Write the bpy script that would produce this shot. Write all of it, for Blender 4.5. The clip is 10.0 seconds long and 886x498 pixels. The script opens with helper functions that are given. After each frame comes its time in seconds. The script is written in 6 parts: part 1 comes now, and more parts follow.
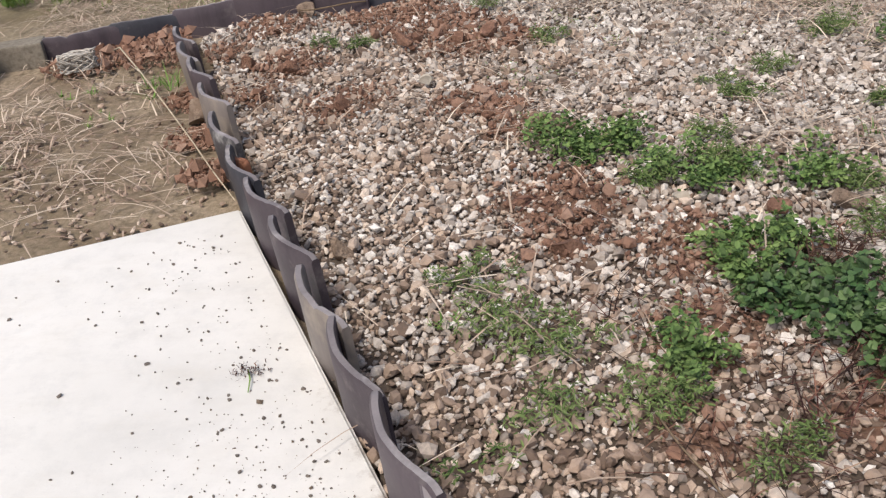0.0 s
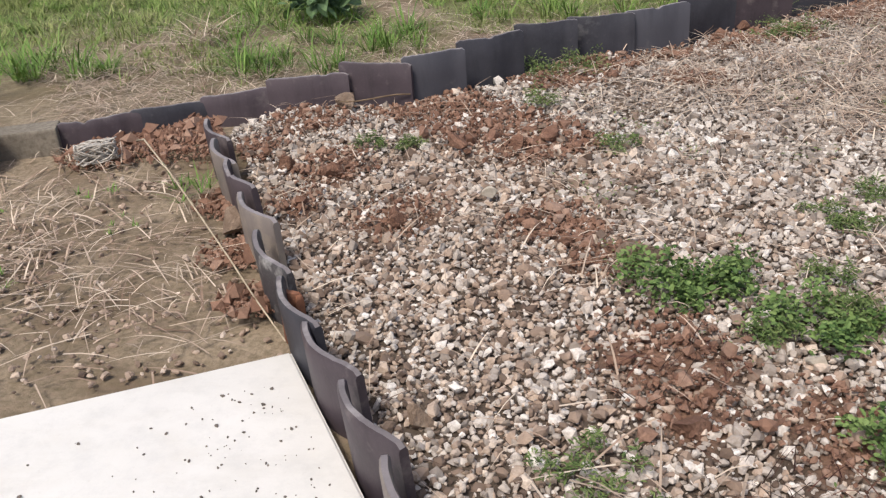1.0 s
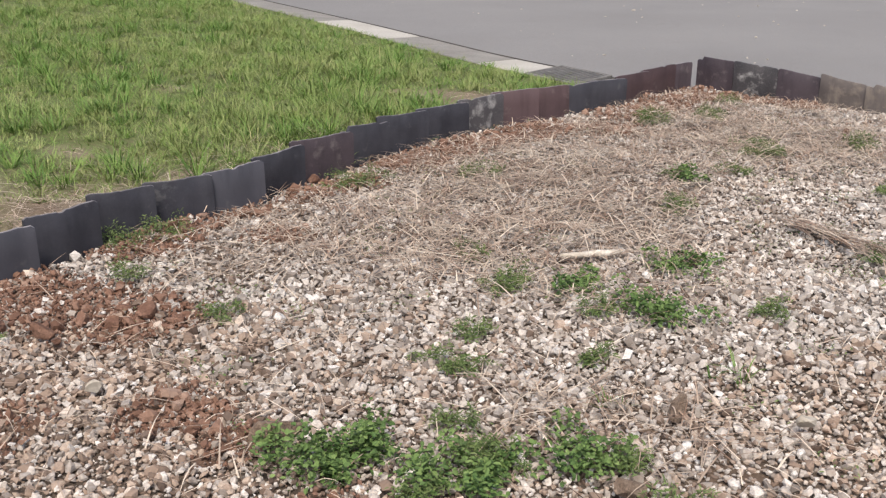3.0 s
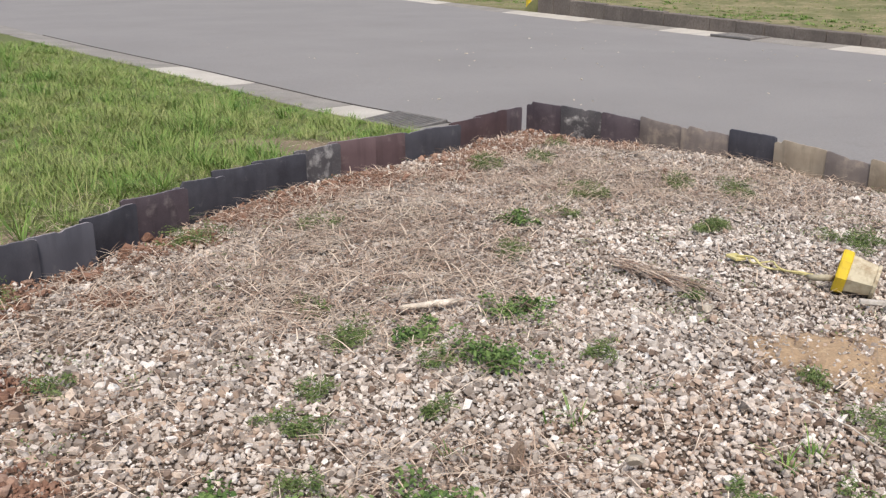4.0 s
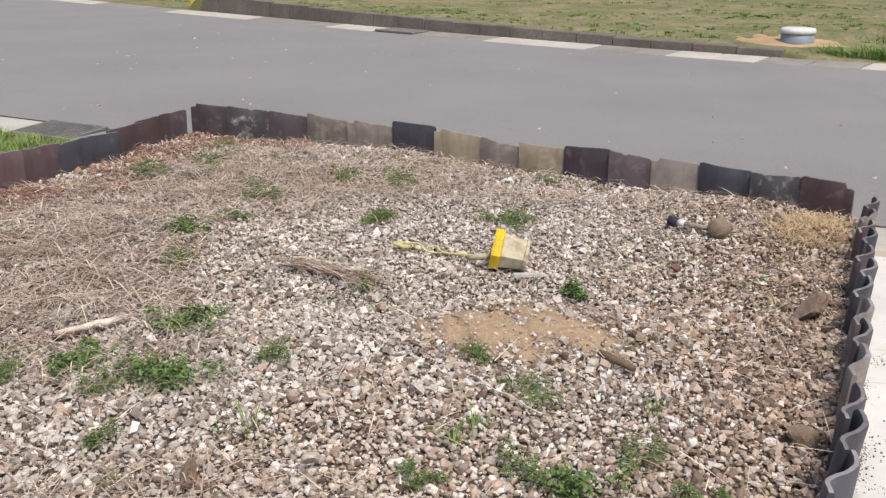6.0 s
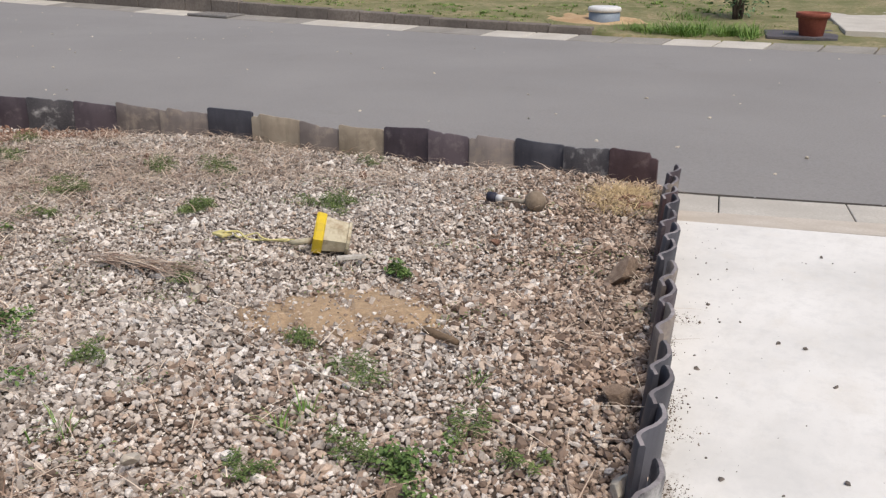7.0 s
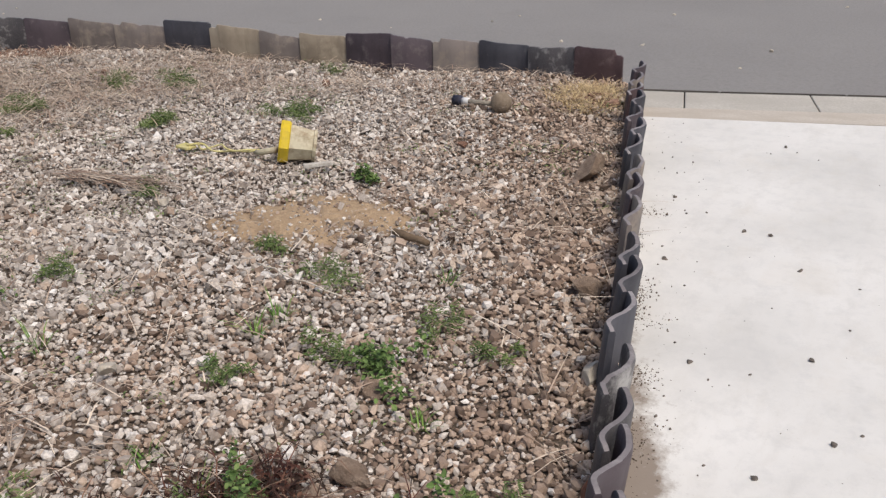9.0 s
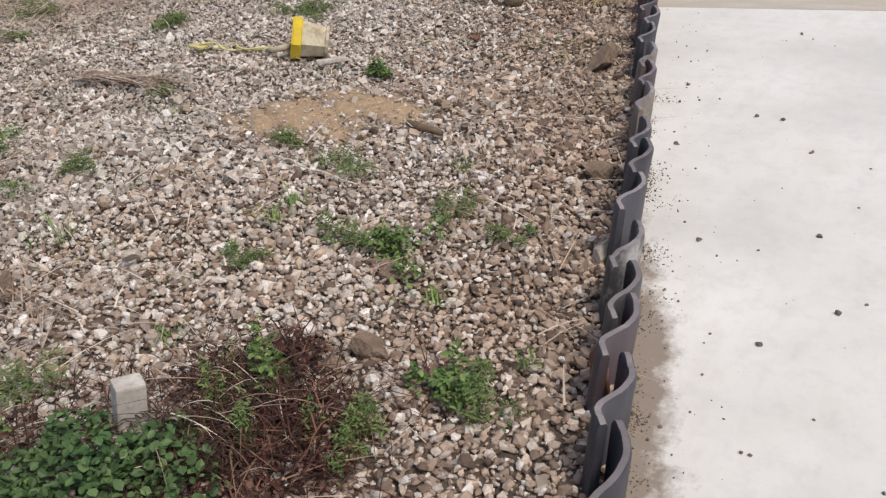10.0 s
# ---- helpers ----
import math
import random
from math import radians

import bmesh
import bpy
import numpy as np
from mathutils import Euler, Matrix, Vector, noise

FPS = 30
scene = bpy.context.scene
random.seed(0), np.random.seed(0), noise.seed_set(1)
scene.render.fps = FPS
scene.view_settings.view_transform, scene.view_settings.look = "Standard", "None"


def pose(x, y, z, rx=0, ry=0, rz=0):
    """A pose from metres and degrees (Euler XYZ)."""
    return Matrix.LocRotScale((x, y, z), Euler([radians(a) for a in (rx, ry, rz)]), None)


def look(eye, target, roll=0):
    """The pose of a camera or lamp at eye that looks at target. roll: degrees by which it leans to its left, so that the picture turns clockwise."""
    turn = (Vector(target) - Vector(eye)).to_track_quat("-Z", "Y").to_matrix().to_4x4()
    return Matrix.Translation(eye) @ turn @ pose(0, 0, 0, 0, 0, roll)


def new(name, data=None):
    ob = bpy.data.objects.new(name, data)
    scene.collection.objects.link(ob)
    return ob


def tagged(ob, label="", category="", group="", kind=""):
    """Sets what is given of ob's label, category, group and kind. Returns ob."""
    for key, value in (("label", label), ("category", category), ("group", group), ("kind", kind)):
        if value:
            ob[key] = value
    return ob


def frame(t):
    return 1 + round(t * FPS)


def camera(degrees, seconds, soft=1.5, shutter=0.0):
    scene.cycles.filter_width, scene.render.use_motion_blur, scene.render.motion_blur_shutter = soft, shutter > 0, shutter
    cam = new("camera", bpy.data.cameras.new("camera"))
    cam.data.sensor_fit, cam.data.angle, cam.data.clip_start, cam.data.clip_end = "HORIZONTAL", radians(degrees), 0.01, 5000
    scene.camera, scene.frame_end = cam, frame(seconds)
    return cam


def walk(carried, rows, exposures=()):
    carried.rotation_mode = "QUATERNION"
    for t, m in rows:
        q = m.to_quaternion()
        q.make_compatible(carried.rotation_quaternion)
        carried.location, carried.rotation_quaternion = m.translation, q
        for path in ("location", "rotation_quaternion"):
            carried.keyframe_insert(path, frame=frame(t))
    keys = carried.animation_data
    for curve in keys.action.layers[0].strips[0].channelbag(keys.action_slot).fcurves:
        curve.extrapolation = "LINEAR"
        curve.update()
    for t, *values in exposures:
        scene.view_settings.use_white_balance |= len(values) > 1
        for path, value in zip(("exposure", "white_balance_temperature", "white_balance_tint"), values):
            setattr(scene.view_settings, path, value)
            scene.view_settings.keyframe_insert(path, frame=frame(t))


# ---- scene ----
import itertools

cam = camera(49.4, 10.0, soft=1.3)
PATH = [
    (0, (0.298, 0.44, 1.014), (0.057, 2.155, 0.014), -6.2),
    (0.5, (0.144, 0.636, 1.015), (-0.072, 2.405, 0.106), -4.9),
    (1, (0.067, 0.784, 1.047), (-0.143, 2.559, 0.15), -3.9),
    (1.5, (-0.05, 0.885, 1.072), (0.132, 2.708, 0.269), -2.7),
    (2, (-0.113, 0.904, 1.107), (0.281, 2.733, 0.4), -0.6),
    (2.5, (-0.089, 0.894, 1.111), (0.425, 2.714, 0.459), -0.3),
    (3, (-0.048, 0.891, 1.112), (0.638, 2.647, 0.444), -0.2),
    (3.2, (-0.036, 0.892, 1.124), (0.734, 2.617, 0.466), -0.2),
    (4.5, (-0.019, 0.847, 1.182), (1.072, 2.426, 0.621), 0.4),
    (5, (0.015, 0.844, 1.17), (1.256, 2.3, 0.587), 0.5),
    (5.5, (0.033, 0.833, 1.174), (1.39, 2.183, 0.595), 0.3),
    (6, (0.054, 0.819, 1.177), (1.511, 2.053, 0.582), 0.4),
    (6.2, (0.063, 0.811, 1.178), (1.571, 1.985, 0.591), 0.4),
    (7.3, (0.078, 0.789, 1.164), (1.74, 1.693, 0.516), 0.4),
    (7.5, (0.076, 0.795, 1.16), (1.735, 1.695, 0.501), 0.3),
    (8, (0.074, 0.793, 1.159), (1.716, 1.703, 0.469), -0.3),
    (8.5, (0.073, 0.787, 1.15), (1.713, 1.678, 0.432), -1.1),
    (9, (0.067, 0.78, 1.137), (1.688, 1.641, 0.343), -1.2),
    (9.5, (0.041, 0.771, 1.11), (1.626, 1.614, 0.229), -2.2),
    (10, (0.012, 0.739, 1.093), (1.543, 1.601, 0.137), -2.8),
]
walk(cam, [(t, look(eye, target, roll)) for t, eye, target, roll in PATH],
     exposures=[(0, 0.18), (1, 0.2), (2.5, 0.25), (4.5, 0.3), (6, 0.25), (7.5, -0.03), (10, -0.08)])

# ---------------------------------------------------------------- light
SUN_EL, SUN_AZ = 58.0, 206.0
world = bpy.data.worlds.new("sky")
scene.world = world
world.use_nodes = True
wn = world.node_tree.nodes
sky = wn.new("ShaderNodeTexSky")
sky.sky_type = "NISHITA"
sky.sun_disc = False
sky.sun_elevation = radians(SUN_EL)
sky.sun_rotation = radians(SUN_AZ)
sky.air_density, sky.dust_density, sky.ozone_density = 1.0, 4.0, 0.6
world.node_tree.links.new(sky.outputs["Color"], wn["Background"].inputs["Color"])
wn["Background"].inputs["Strength"].default_value = 0.13
sun = new("sun", bpy.data.lights.new("sun", "SUN"))
sun.data.energy, sun.data.angle, sun.data.color = 2.15, radians(12), (1.0, 0.94, 0.86)
_az, _el = radians(SUN_AZ), radians(SUN_EL)
sun.matrix_world = look((0, 0, 0), (-math.sin(_az) * math.cos(_el), -math.cos(_az) * math.cos(_el), -math.sin(_el)))

# ---------------------------------------------------------------- materials


class Mat:
    """A node material under construction."""

    def __init__(self, name, rough=0.9, metal=0.0, spec=0.3):
        self.m = bpy.data.materials.new(name)
        self.m.use_nodes = True
        self.t = self.m.node_tree
        self.b = self.t.nodes["Principled BSDF"]
        self.b.inputs["Roughness"].default_value = rough
        self.b.inputs["Metallic"].default_value = metal
        self.b.inputs["Specular IOR Level"].default_value = spec
        self.coord = self.t.nodes.new("ShaderNodeTexCoord").outputs["Object"]

    def node(self, kind, **ins):
        n = self.t.nodes.new(kind)
        for k, v in ins.items():
            sock = n.inputs[k.replace("_", " ")]
            if hasattr(v, "is_output"):
                self.t.links.new(v, sock)
            else:
                sock.default_value = v
        return n

    def noise(self, scale, detail=4.0, rough=0.55, coord=None, stretch=None):
        c = coord or self.coord
        if stretch:
            mp = self.node("ShaderNodeMapping", Vector=c)
            mp.inputs["Scale"].default_value = stretch
            c = mp.outputs["Vector"]
        return self.node("ShaderNodeTexNoise", Vector=c, Scale=scale, Detail=detail, Roughness=rough).outputs["Fac"]

    def ramp(self, fac, stops):
        n = self.node("ShaderNodeValToRGB", Fac=fac)
        e = n.color_ramp.elements
        while len(e) < len(stops):
            e.new(0.5)
        for el, (p, c) in zip(e, stops):
            el.position = p
            el.color = (*c, 1) if len(c) == 3 else c
        return n.outputs["Color"]

    def mix(self, fac, a, b, blend="MIX"):
        n = self.t.nodes.new("ShaderNodeMix")
        n.data_type, n.blend_type = "RGBA", blend
        for i, v in ((0, fac), (6, a), (7, b)):
            if hasattr(v, "is_output"):
                self.t.links.new(v, n.inputs[i])
            else:
                n.inputs[i].default_value = v if i == 0 else ((*v, 1) if len(v) == 3 else v)
        return n.outputs[2]

    def attr(self, name):
        n = self.t.nodes.new("ShaderNodeAttribute")
        n.attribute_name = name
        return n.outputs["Fac"]

    def island(self):
        return self.t.nodes.new("ShaderNodeNewGeometry").outputs["Random Per Island"]

    def obrand(self):
        return self.t.nodes.new("ShaderNodeObjectInfo").outputs["Random"]

    def bump(self, height, dist=0.01, strength=0.6):
        n = self.node("ShaderNodeBump", Height=height, Distance=dist, Strength=strength)
        self.t.links.new(n.outputs["Normal"], self.b.inputs["Normal"])

    def color(self, c):
        if hasattr(c, "is_output"):
            self.t.links.new(c, self.b.inputs["Base Color"])
        else:
            self.b.inputs["Base Color"].default_value = (*c, 1)
        return self


def speckled(name, c1, c2, scale, c3=None, scale2=60, rough=0.9, dist=0.004, strength=0.6):
    """Two-scale varied surface: broad stain noise, then fine grain and bump."""
    m = Mat(name, rough)
    broad = m.noise(scale, 5)
    base = m.ramp(broad, [(0.35, c1), (0.65, c2)])
    fine = m.noise(scale2, 6, 0.7)
    base = m.mix(m.ramp(fine, [(0.4, (0, 0, 0)), (0.7, (1, 1, 1))]), base, c3 or tuple(v * 0.75 for v in c1))
    m.color(base)
    m.bump(fine, dist, strength)
    return m.m


def leafy(name, stops, rough=0.6, high=1.35, patch=None):
    m = Mat(name, rough, spec=0.25)
    base = m.ramp(m.island(), stops)
    base = m.mix(m.ramp(m.noise(7, 3), [(0.35, (0, 0, 0)), (0.7, (0.6, 0.6, 0.6))]), base, tuple(v * high for v in stops[-1][1]))
    if patch:
        base = m.mix(m.ramp(m.noise(1.4, 5, 0.65), [(0.45, (0, 0, 0)), (0.68, (0.7, 0.7, 0.7))]), base, patch)
    m.color(base)
    m.b.inputs["Subsurface Weight"].default_value = 0.0
    return m.m


# bed of soil under the stones: masks come with the mesh
_m = Mat("bed_soil", 0.95)
_fine = _m.noise(140, 6, 0.7)
_base = _m.ramp(_m.noise(9, 5), [(0.3, (0.075, 0.056, 0.043)), (0.7, (0.15, 0.117, 0.092))])
_red = _m.ramp(_m.noise(26, 6, 0.65), [(0.3, (0.14, 0.075, 0.05)), (0.7, (0.30, 0.175, 0.12))])
_sand = _m.ramp(_m.noise(40, 6, 0.65), [(0.3, (0.40, 0.275, 0.165)), (0.7, (0.56, 0.41, 0.26))])
_lit = _m.ramp(_m.noise(60, 6, 0.7, stretch=(1, 0.3, 1)), [(0.35, (0.12, 0.075, 0.05)), (0.7, (0.30, 0.21, 0.145))])
_base = _m.mix(_m.attr("litter"), _base, _lit)
_base = _m.mix(_m.attr("red"), _base, _red)
_base = _m.mix(_m.attr("sand"), _base, _sand)
_base = _m.mix(_m.ramp(_fine, [(0.45, (0, 0, 0)), (0.75, (0.6, 0.6, 0.6))]), _base, (0.13, 0.095, 0.07))
_m.color(_base)
_m.bump(_fine, 0.008, 0.8)
M_BED = _m.m


def stone_mat(name, stops, tint_a, tint_b, loose=False):
    m = Mat(name, 0.85)
    base = m.ramp(m.obrand() if loose else m.island(), stops)
    base = m.mix(0.55, base, m.ramp(m.noise(1.6, 4), [(0.35, tint_a), (0.65, tint_b)]), "MULTIPLY")
    fine = m.noise(160, 5, 0.65)
    base = m.mix(m.ramp(fine, [(0.4, (0, 0, 0)), (0.72, (0.5, 0.5, 0.5))]), base, (0.2, 0.14, 0.095))
    m.color(base)
    m.bump(fine, 0.002, 0.5)
    return m.m


PALE_STOPS = [(0.0, (0.25, 0.22, 0.192)), (0.25, (0.41, 0.37, 0.332)), (0.55, (0.56, 0.515, 0.465)), (0.8, (0.71, 0.67, 0.62)), (1.0, (0.88, 0.86, 0.82))]
BROWN_STOPS = [(0.0, (0.115, 0.086, 0.072)), (0.3, (0.28, 0.218, 0.178)), (0.6, (0.42, 0.338, 0.28)), (0.87, (0.56, 0.47, 0.395)), (1.0, (0.74, 0.675, 0.61))]
M_PALE = stone_mat("pale_gravel", PALE_STOPS, (0.98, 0.90, 0.85), (1, 0.98, 0.98))
M_BROWN = stone_mat("brown_gravel", BROWN_STOPS, (1, 0.855, 0.745), (1, 0.955, 0.90))
M_PALE_LOOSE = stone_mat("pale_pebble", PALE_STOPS, (0.98, 0.90, 0.85), (1, 0.98, 0.98), True)
M_BROWN_LOOSE = stone_mat("brown_pebble", BROWN_STOPS, (1, 0.855, 0.745), (1, 0.955, 0.90), True)
_m = Mat("red_clod", 0.95)
_fine = _m.noise(120, 6, 0.7)
_base = _m.ramp(_m.island(), [(0.0, (0.15, 0.082, 0.057)), (0.4, (0.24, 0.137, 0.096)), (0.75, (0.32, 0.20, 0.145)), (1.0, (0.42, 0.29, 0.22))])
_base = _m.mix(_m.ramp(_m.noise(14, 5), [(0.35, (0, 0, 0)), (0.7, (0.6, 0.6, 0.6))]), _base, (0.20, 0.105, 0.07))
_m.color(_m.mix(_m.ramp(_fine, [(0.45, (0, 0, 0)), (0.75, (0.5, 0.5, 0.5))]), _base, (0.13, 0.07, 0.048)))
_m.bump(_fine, 0.004, 0.6)
M_CLOD = _m.m
M_LUMP = speckled("clay_lump", (0.19, 0.098, 0.066), (0.34, 0.20, 0.14), 22, (0.13, 0.07, 0.048), 150, 0.95, 0.008, 0.9)
M_ROCK = speckled("field_stone", (0.22, 0.155, 0.112), (0.42, 0.325, 0.25), 24, (0.20, 0.14, 0.10), 110, 0.9, 0.012, 0.9)
M_ROCK_PALE = speckled("pale_stone", (0.45, 0.40, 0.33), (0.62, 0.57, 0.49), 12, (0.4, 0.34, 0.27), 70, 0.85, 0.003)
_m = Mat("yard_soil", 0.95)
_fine = _m.noise(55, 6, 0.7)
_base = _m.ramp(_m.noise(3.5, 5), [(0.35, (0.19, 0.14, 0.095)), (0.65, (0.35, 0.28, 0.20))])
_turf = _m.ramp(_m.noise(30, 5, 0.7), [(0.3, (0.06, 0.10, 0.022)), (0.7, (0.15, 0.20, 0.055))])
_base = _m.mix(_m.attr("turf"), _base, _turf)
_m.color(_m.mix(_m.ramp(_fine, [(0.4, (0, 0, 0)), (0.7, (1, 1, 1))]), _base, (0.15, 0.12, 0.075)))
_m.bump(_fine, 0.01, 0.6)
M_YARD = _m.m
M_FAR = speckled("far_lot", (0.15, 0.148, 0.068), (0.32, 0.26, 0.16), 1.6, (0.12, 0.14, 0.05), 13, 0.95, 0.03)
M_LAND = speckled("open_land", (0.10, 0.13, 0.05), (0.22, 0.20, 0.10), 0.05, (0.09, 0.10, 0.04), 2, 0.95, 0.05)
M_STRAW = leafy("straw", [(0.0, (0.10, 0.06, 0.042)), (0.35, (0.24, 0.155, 0.11)), (0.7, (0.44, 0.32, 0.24)), (1.0, (0.78, 0.67, 0.54))], 0.8, 0.85)
M_GOLD = leafy("golden_dry_grass", [(0.0, (0.25, 0.16, 0.08)), (0.5, (0.47, 0.34, 0.18)), (1.0, (0.72, 0.57, 0.34))], 0.8, 0.9)
M_STRAW_DARK = leafy("dead_stem", [(0.0, (0.012, 0.006, 0.006)), (0.5, (0.05, 0.017, 0.014)), (0.8, (0.13, 0.05, 0.037)), (0.94, (0.27, 0.14, 0.095)), (1.0, (0.45, 0.31, 0.21))], 0.85, 0.15)
M_GRASS = leafy("lawn_grass", [(0.0, (0.08, 0.17, 0.024)), (0.5, (0.137, 0.257, 0.04)), (0.85, (0.19, 0.315, 0.066)), (0.96, (0.28, 0.35, 0.12)), (1.0, (0.44, 0.39, 0.21))], 0.6, 1.1, (0.18, 0.21, 0.06))
M_TUFT = leafy("tuft_grass", [(0.0, (0.05, 0.12, 0.02)), (0.5, (0.09, 0.20, 0.035)), (1.0, (0.19, 0.28, 0.07))])
M_CLOVER = leafy("clover_leaf", [(0.0, (0.024, 0.052, 0.015)), (0.35, (0.065, 0.13, 0.034)), (0.7, (0.125, 0.205, 0.056)), (1.0, (0.21, 0.285, 0.10))], 0.65, 1.0)
M_FEATHER = leafy("feather_leaf", [(0.0, (0.055, 0.095, 0.03)), (0.5, (0.105, 0.165, 0.05)), (1.0, (0.19, 0.235, 0.09))])
M_BROAD = leafy("broad_leaf", [(0.0, (0.016, 0.036, 0.014)), (0.35, (0.035, 0.082, 0.026)), (0.75, (0.07, 0.14, 0.045)), (1.0, (0.15, 0.22, 0.085))], 0.55, 0.7)
M_DOCK = leafy("dock_leaf", [(0.0, (0.03, 0.065, 0.028)), (0.6, (0.085, 0.15, 0.065)), (1.0, (0.16, 0.235, 0.12))], 0.5)

# asphalt: fine aggregate, broad patches
_m = Mat("asphalt", 0.85, spec=0.25)
_agg = _m.noise(220, 4, 0.8)
_base = _m.ramp(_m.noise(0.5, 5), [(0.3, (0.218, 0.208, 0.202)), (0.7, (0.268, 0.256, 0.248))])
_base = _m.mix(_m.ramp(_agg, [(0.35, (0, 0, 0)), (0.75, (0.55, 0.55, 0.55))]), _base, (0.30, 0.288, 0.28))
_base = _m.mix(_m.ramp(_m.noise(55, 5, 0.75), [(0.45, (0, 0, 0)), (0.7, (0.5, 0.5, 0.5))]), _base, (0.165, 0.158, 0.154))
_base = _m.mix(_m.ramp(_m.noise(1.7, 6, 0.7), [(0.6, (0, 0, 0)), (0.75, (0.3, 0.3, 0.3))]), _base, (0.17, 0.16, 0.152))
_base = _m.mix(_m.ramp(_m.noise(3, 6, 0.7, stretch=(3, 0.4, 1)), [(0.62, (0, 0, 0)), (0.8, (0.25, 0.25, 0.25))]), _base, (0.13, 0.125, 0.125))
_m.color(_base)
_m.bump(_agg, 0.004, 0.5)
M_ASPHALT = _m.m

# smooth concrete with trowel marks and brown stains along one side
_m = Mat("slab_concrete", 0.75)
_base = _m.ramp(_m.noise(1.3, 6, 0.6), [(0.28, (0.57, 0.56, 0.535)), (0.5, (0.69, 0.675, 0.645)), (0.72, (0.77, 0.755, 0.725))])
_base = _m.mix(_m.ramp(_m.noise(5, 6, 0.7, stretch=(1, 2.4, 1)), [(0.5, (0, 0, 0)), (0.75, (0.4, 0.4, 0.4))]), _base, (0.55, 0.525, 0.48))
_base = _m.mix(_m.ramp(_m.noise(14, 6, 0.72), [(0.48, (0, 0, 0)), (0.72, (0.45, 0.45, 0.45))]), _base, (0.52, 0.515, 0.50))
_base = _m.mix(_m.ramp(_m.noise(3.2, 5, 0.65), [(0.55, (0, 0, 0)), (0.75, (0.3, 0.3, 0.3))]), _base, (0.58, 0.53, 0.45))
_base = _m.mix(_m.ramp(_m.noise(90, 5, 0.75), [(0.6, (0, 0, 0)), (0.78, (0.5, 0.5, 0.5))]), _base, (0.5, 0.46, 0.4))
_st = _m.node("ShaderNodeMath", Value=_m.attr("dirt"))
_st.operation = "MULTIPLY_ADD"
_st.inputs[1].default_value = 0.5
_half = _m.node("ShaderNodeMath", Value=_m.noise(11, 7, 0.72))
_half.operation = "MULTIPLY"
_half.inputs[1].default_value = 0.75
_m.t.links.new(_half.outputs[0], _st.inputs[2])
_base = _m.mix(_m.ramp(_st.outputs[0], [(0.55, (0, 0, 0)), (0.72, (0.9, 0.9, 0.9))]), _base, (0.23, 0.18, 0.14))
_m.color(_base)
_m.bump(_m.noise(60, 5, 0.7), 0.002, 0.3)
M_SLAB = _m.m

M_GUTTER = speckled("gutter_concrete", (0.46, 0.43, 0.385), (0.58, 0.55, 0.50), 2.5, (0.40, 0.37, 0.32), 80, 0.85, 0.003)
M_GUTTER_DIRTY = speckled("weathered_gutter", (0.25, 0.235, 0.215), (0.35, 0.33, 0.30), 2.5, (0.2, 0.185, 0.165), 60, 0.9, 0.004)
M_APRON = speckled("apron_mortar", (0.52, 0.46, 0.39), (0.64, 0.585, 0.52), 3, (0.47, 0.41, 0.34), 70, 0.9, 0.003)
M_BLOCK = speckled("tan_block", (0.17, 0.15, 0.12), (0.26, 0.23, 0.185), 5, (0.14, 0.12, 0.095), 70, 0.9, 0.004)
M_KERB = speckled("kerb_concrete", (0.15, 0.13, 0.115), (0.23, 0.20, 0.175), 2, (0.12, 0.102, 0.088), 25, 0.9, 0.002)
M_JOINT = speckled("dark_joint", (0.05, 0.045, 0.04), (0.09, 0.08, 0.07), 5)
M_IRON = speckled("grate_iron", (0.15, 0.148, 0.148), (0.25, 0.243, 0.235), 8, (0.14, 0.12, 0.10), 90, 0.6, 0.002)


def tile_mat(name, dark, light, stain, stain_from=0.56):
    m = Mat(name, 0.5, spec=0.3)
    co = m.node("ShaderNodeVectorMath")
    co.operation = "ADD"
    m.t.links.new(m.coord, co.inputs[0])
    sc = m.node("ShaderNodeMath")
    sc.operation = "MULTIPLY"
    m.t.links.new(m.obrand(), sc.inputs[0])
    sc.inputs[1].default_value = 37.0
    m.t.links.new(sc.outputs[0], co.inputs[1])
    c = co.outputs[0]
    base = m.ramp(m.noise(7, 5, 0.6, c), [(0.3, dark), (0.7, light)])
    base = m.mix(m.ramp(m.obrand(), [(0.2, (0, 0, 0)), (1.0, (0.7, 0.7, 0.7))]), base, tuple(v * 1.5 + 0.012 for v in light))
    st = m.ramp(m.noise(11, 6, 0.65, c), [(stain_from, (0, 0, 0)), (stain_from + 0.16, (0.75, 0.75, 0.75))])
    base = m.mix(st, base, stain)
    streak = m.ramp(m.noise(30, 4, 0.6, c, (1, 1, 0.15)), [(0.5, (0, 0, 0)), (0.8, (0.4, 0.4, 0.4))])
    base = m.mix(streak, base, tuple(v * 0.6 for v in dark))
    fine = m.noise(150, 5, 0.7, c)
    m.color(m.mix(m.ramp(fine, [(0.5, (0, 0, 0)), (0.8, (0.16, 0.16, 0.16))]), base, stain))
    m.bump(m.noise(45, 4, 0.6, c), 0.0012, 0.35)
    return m.m


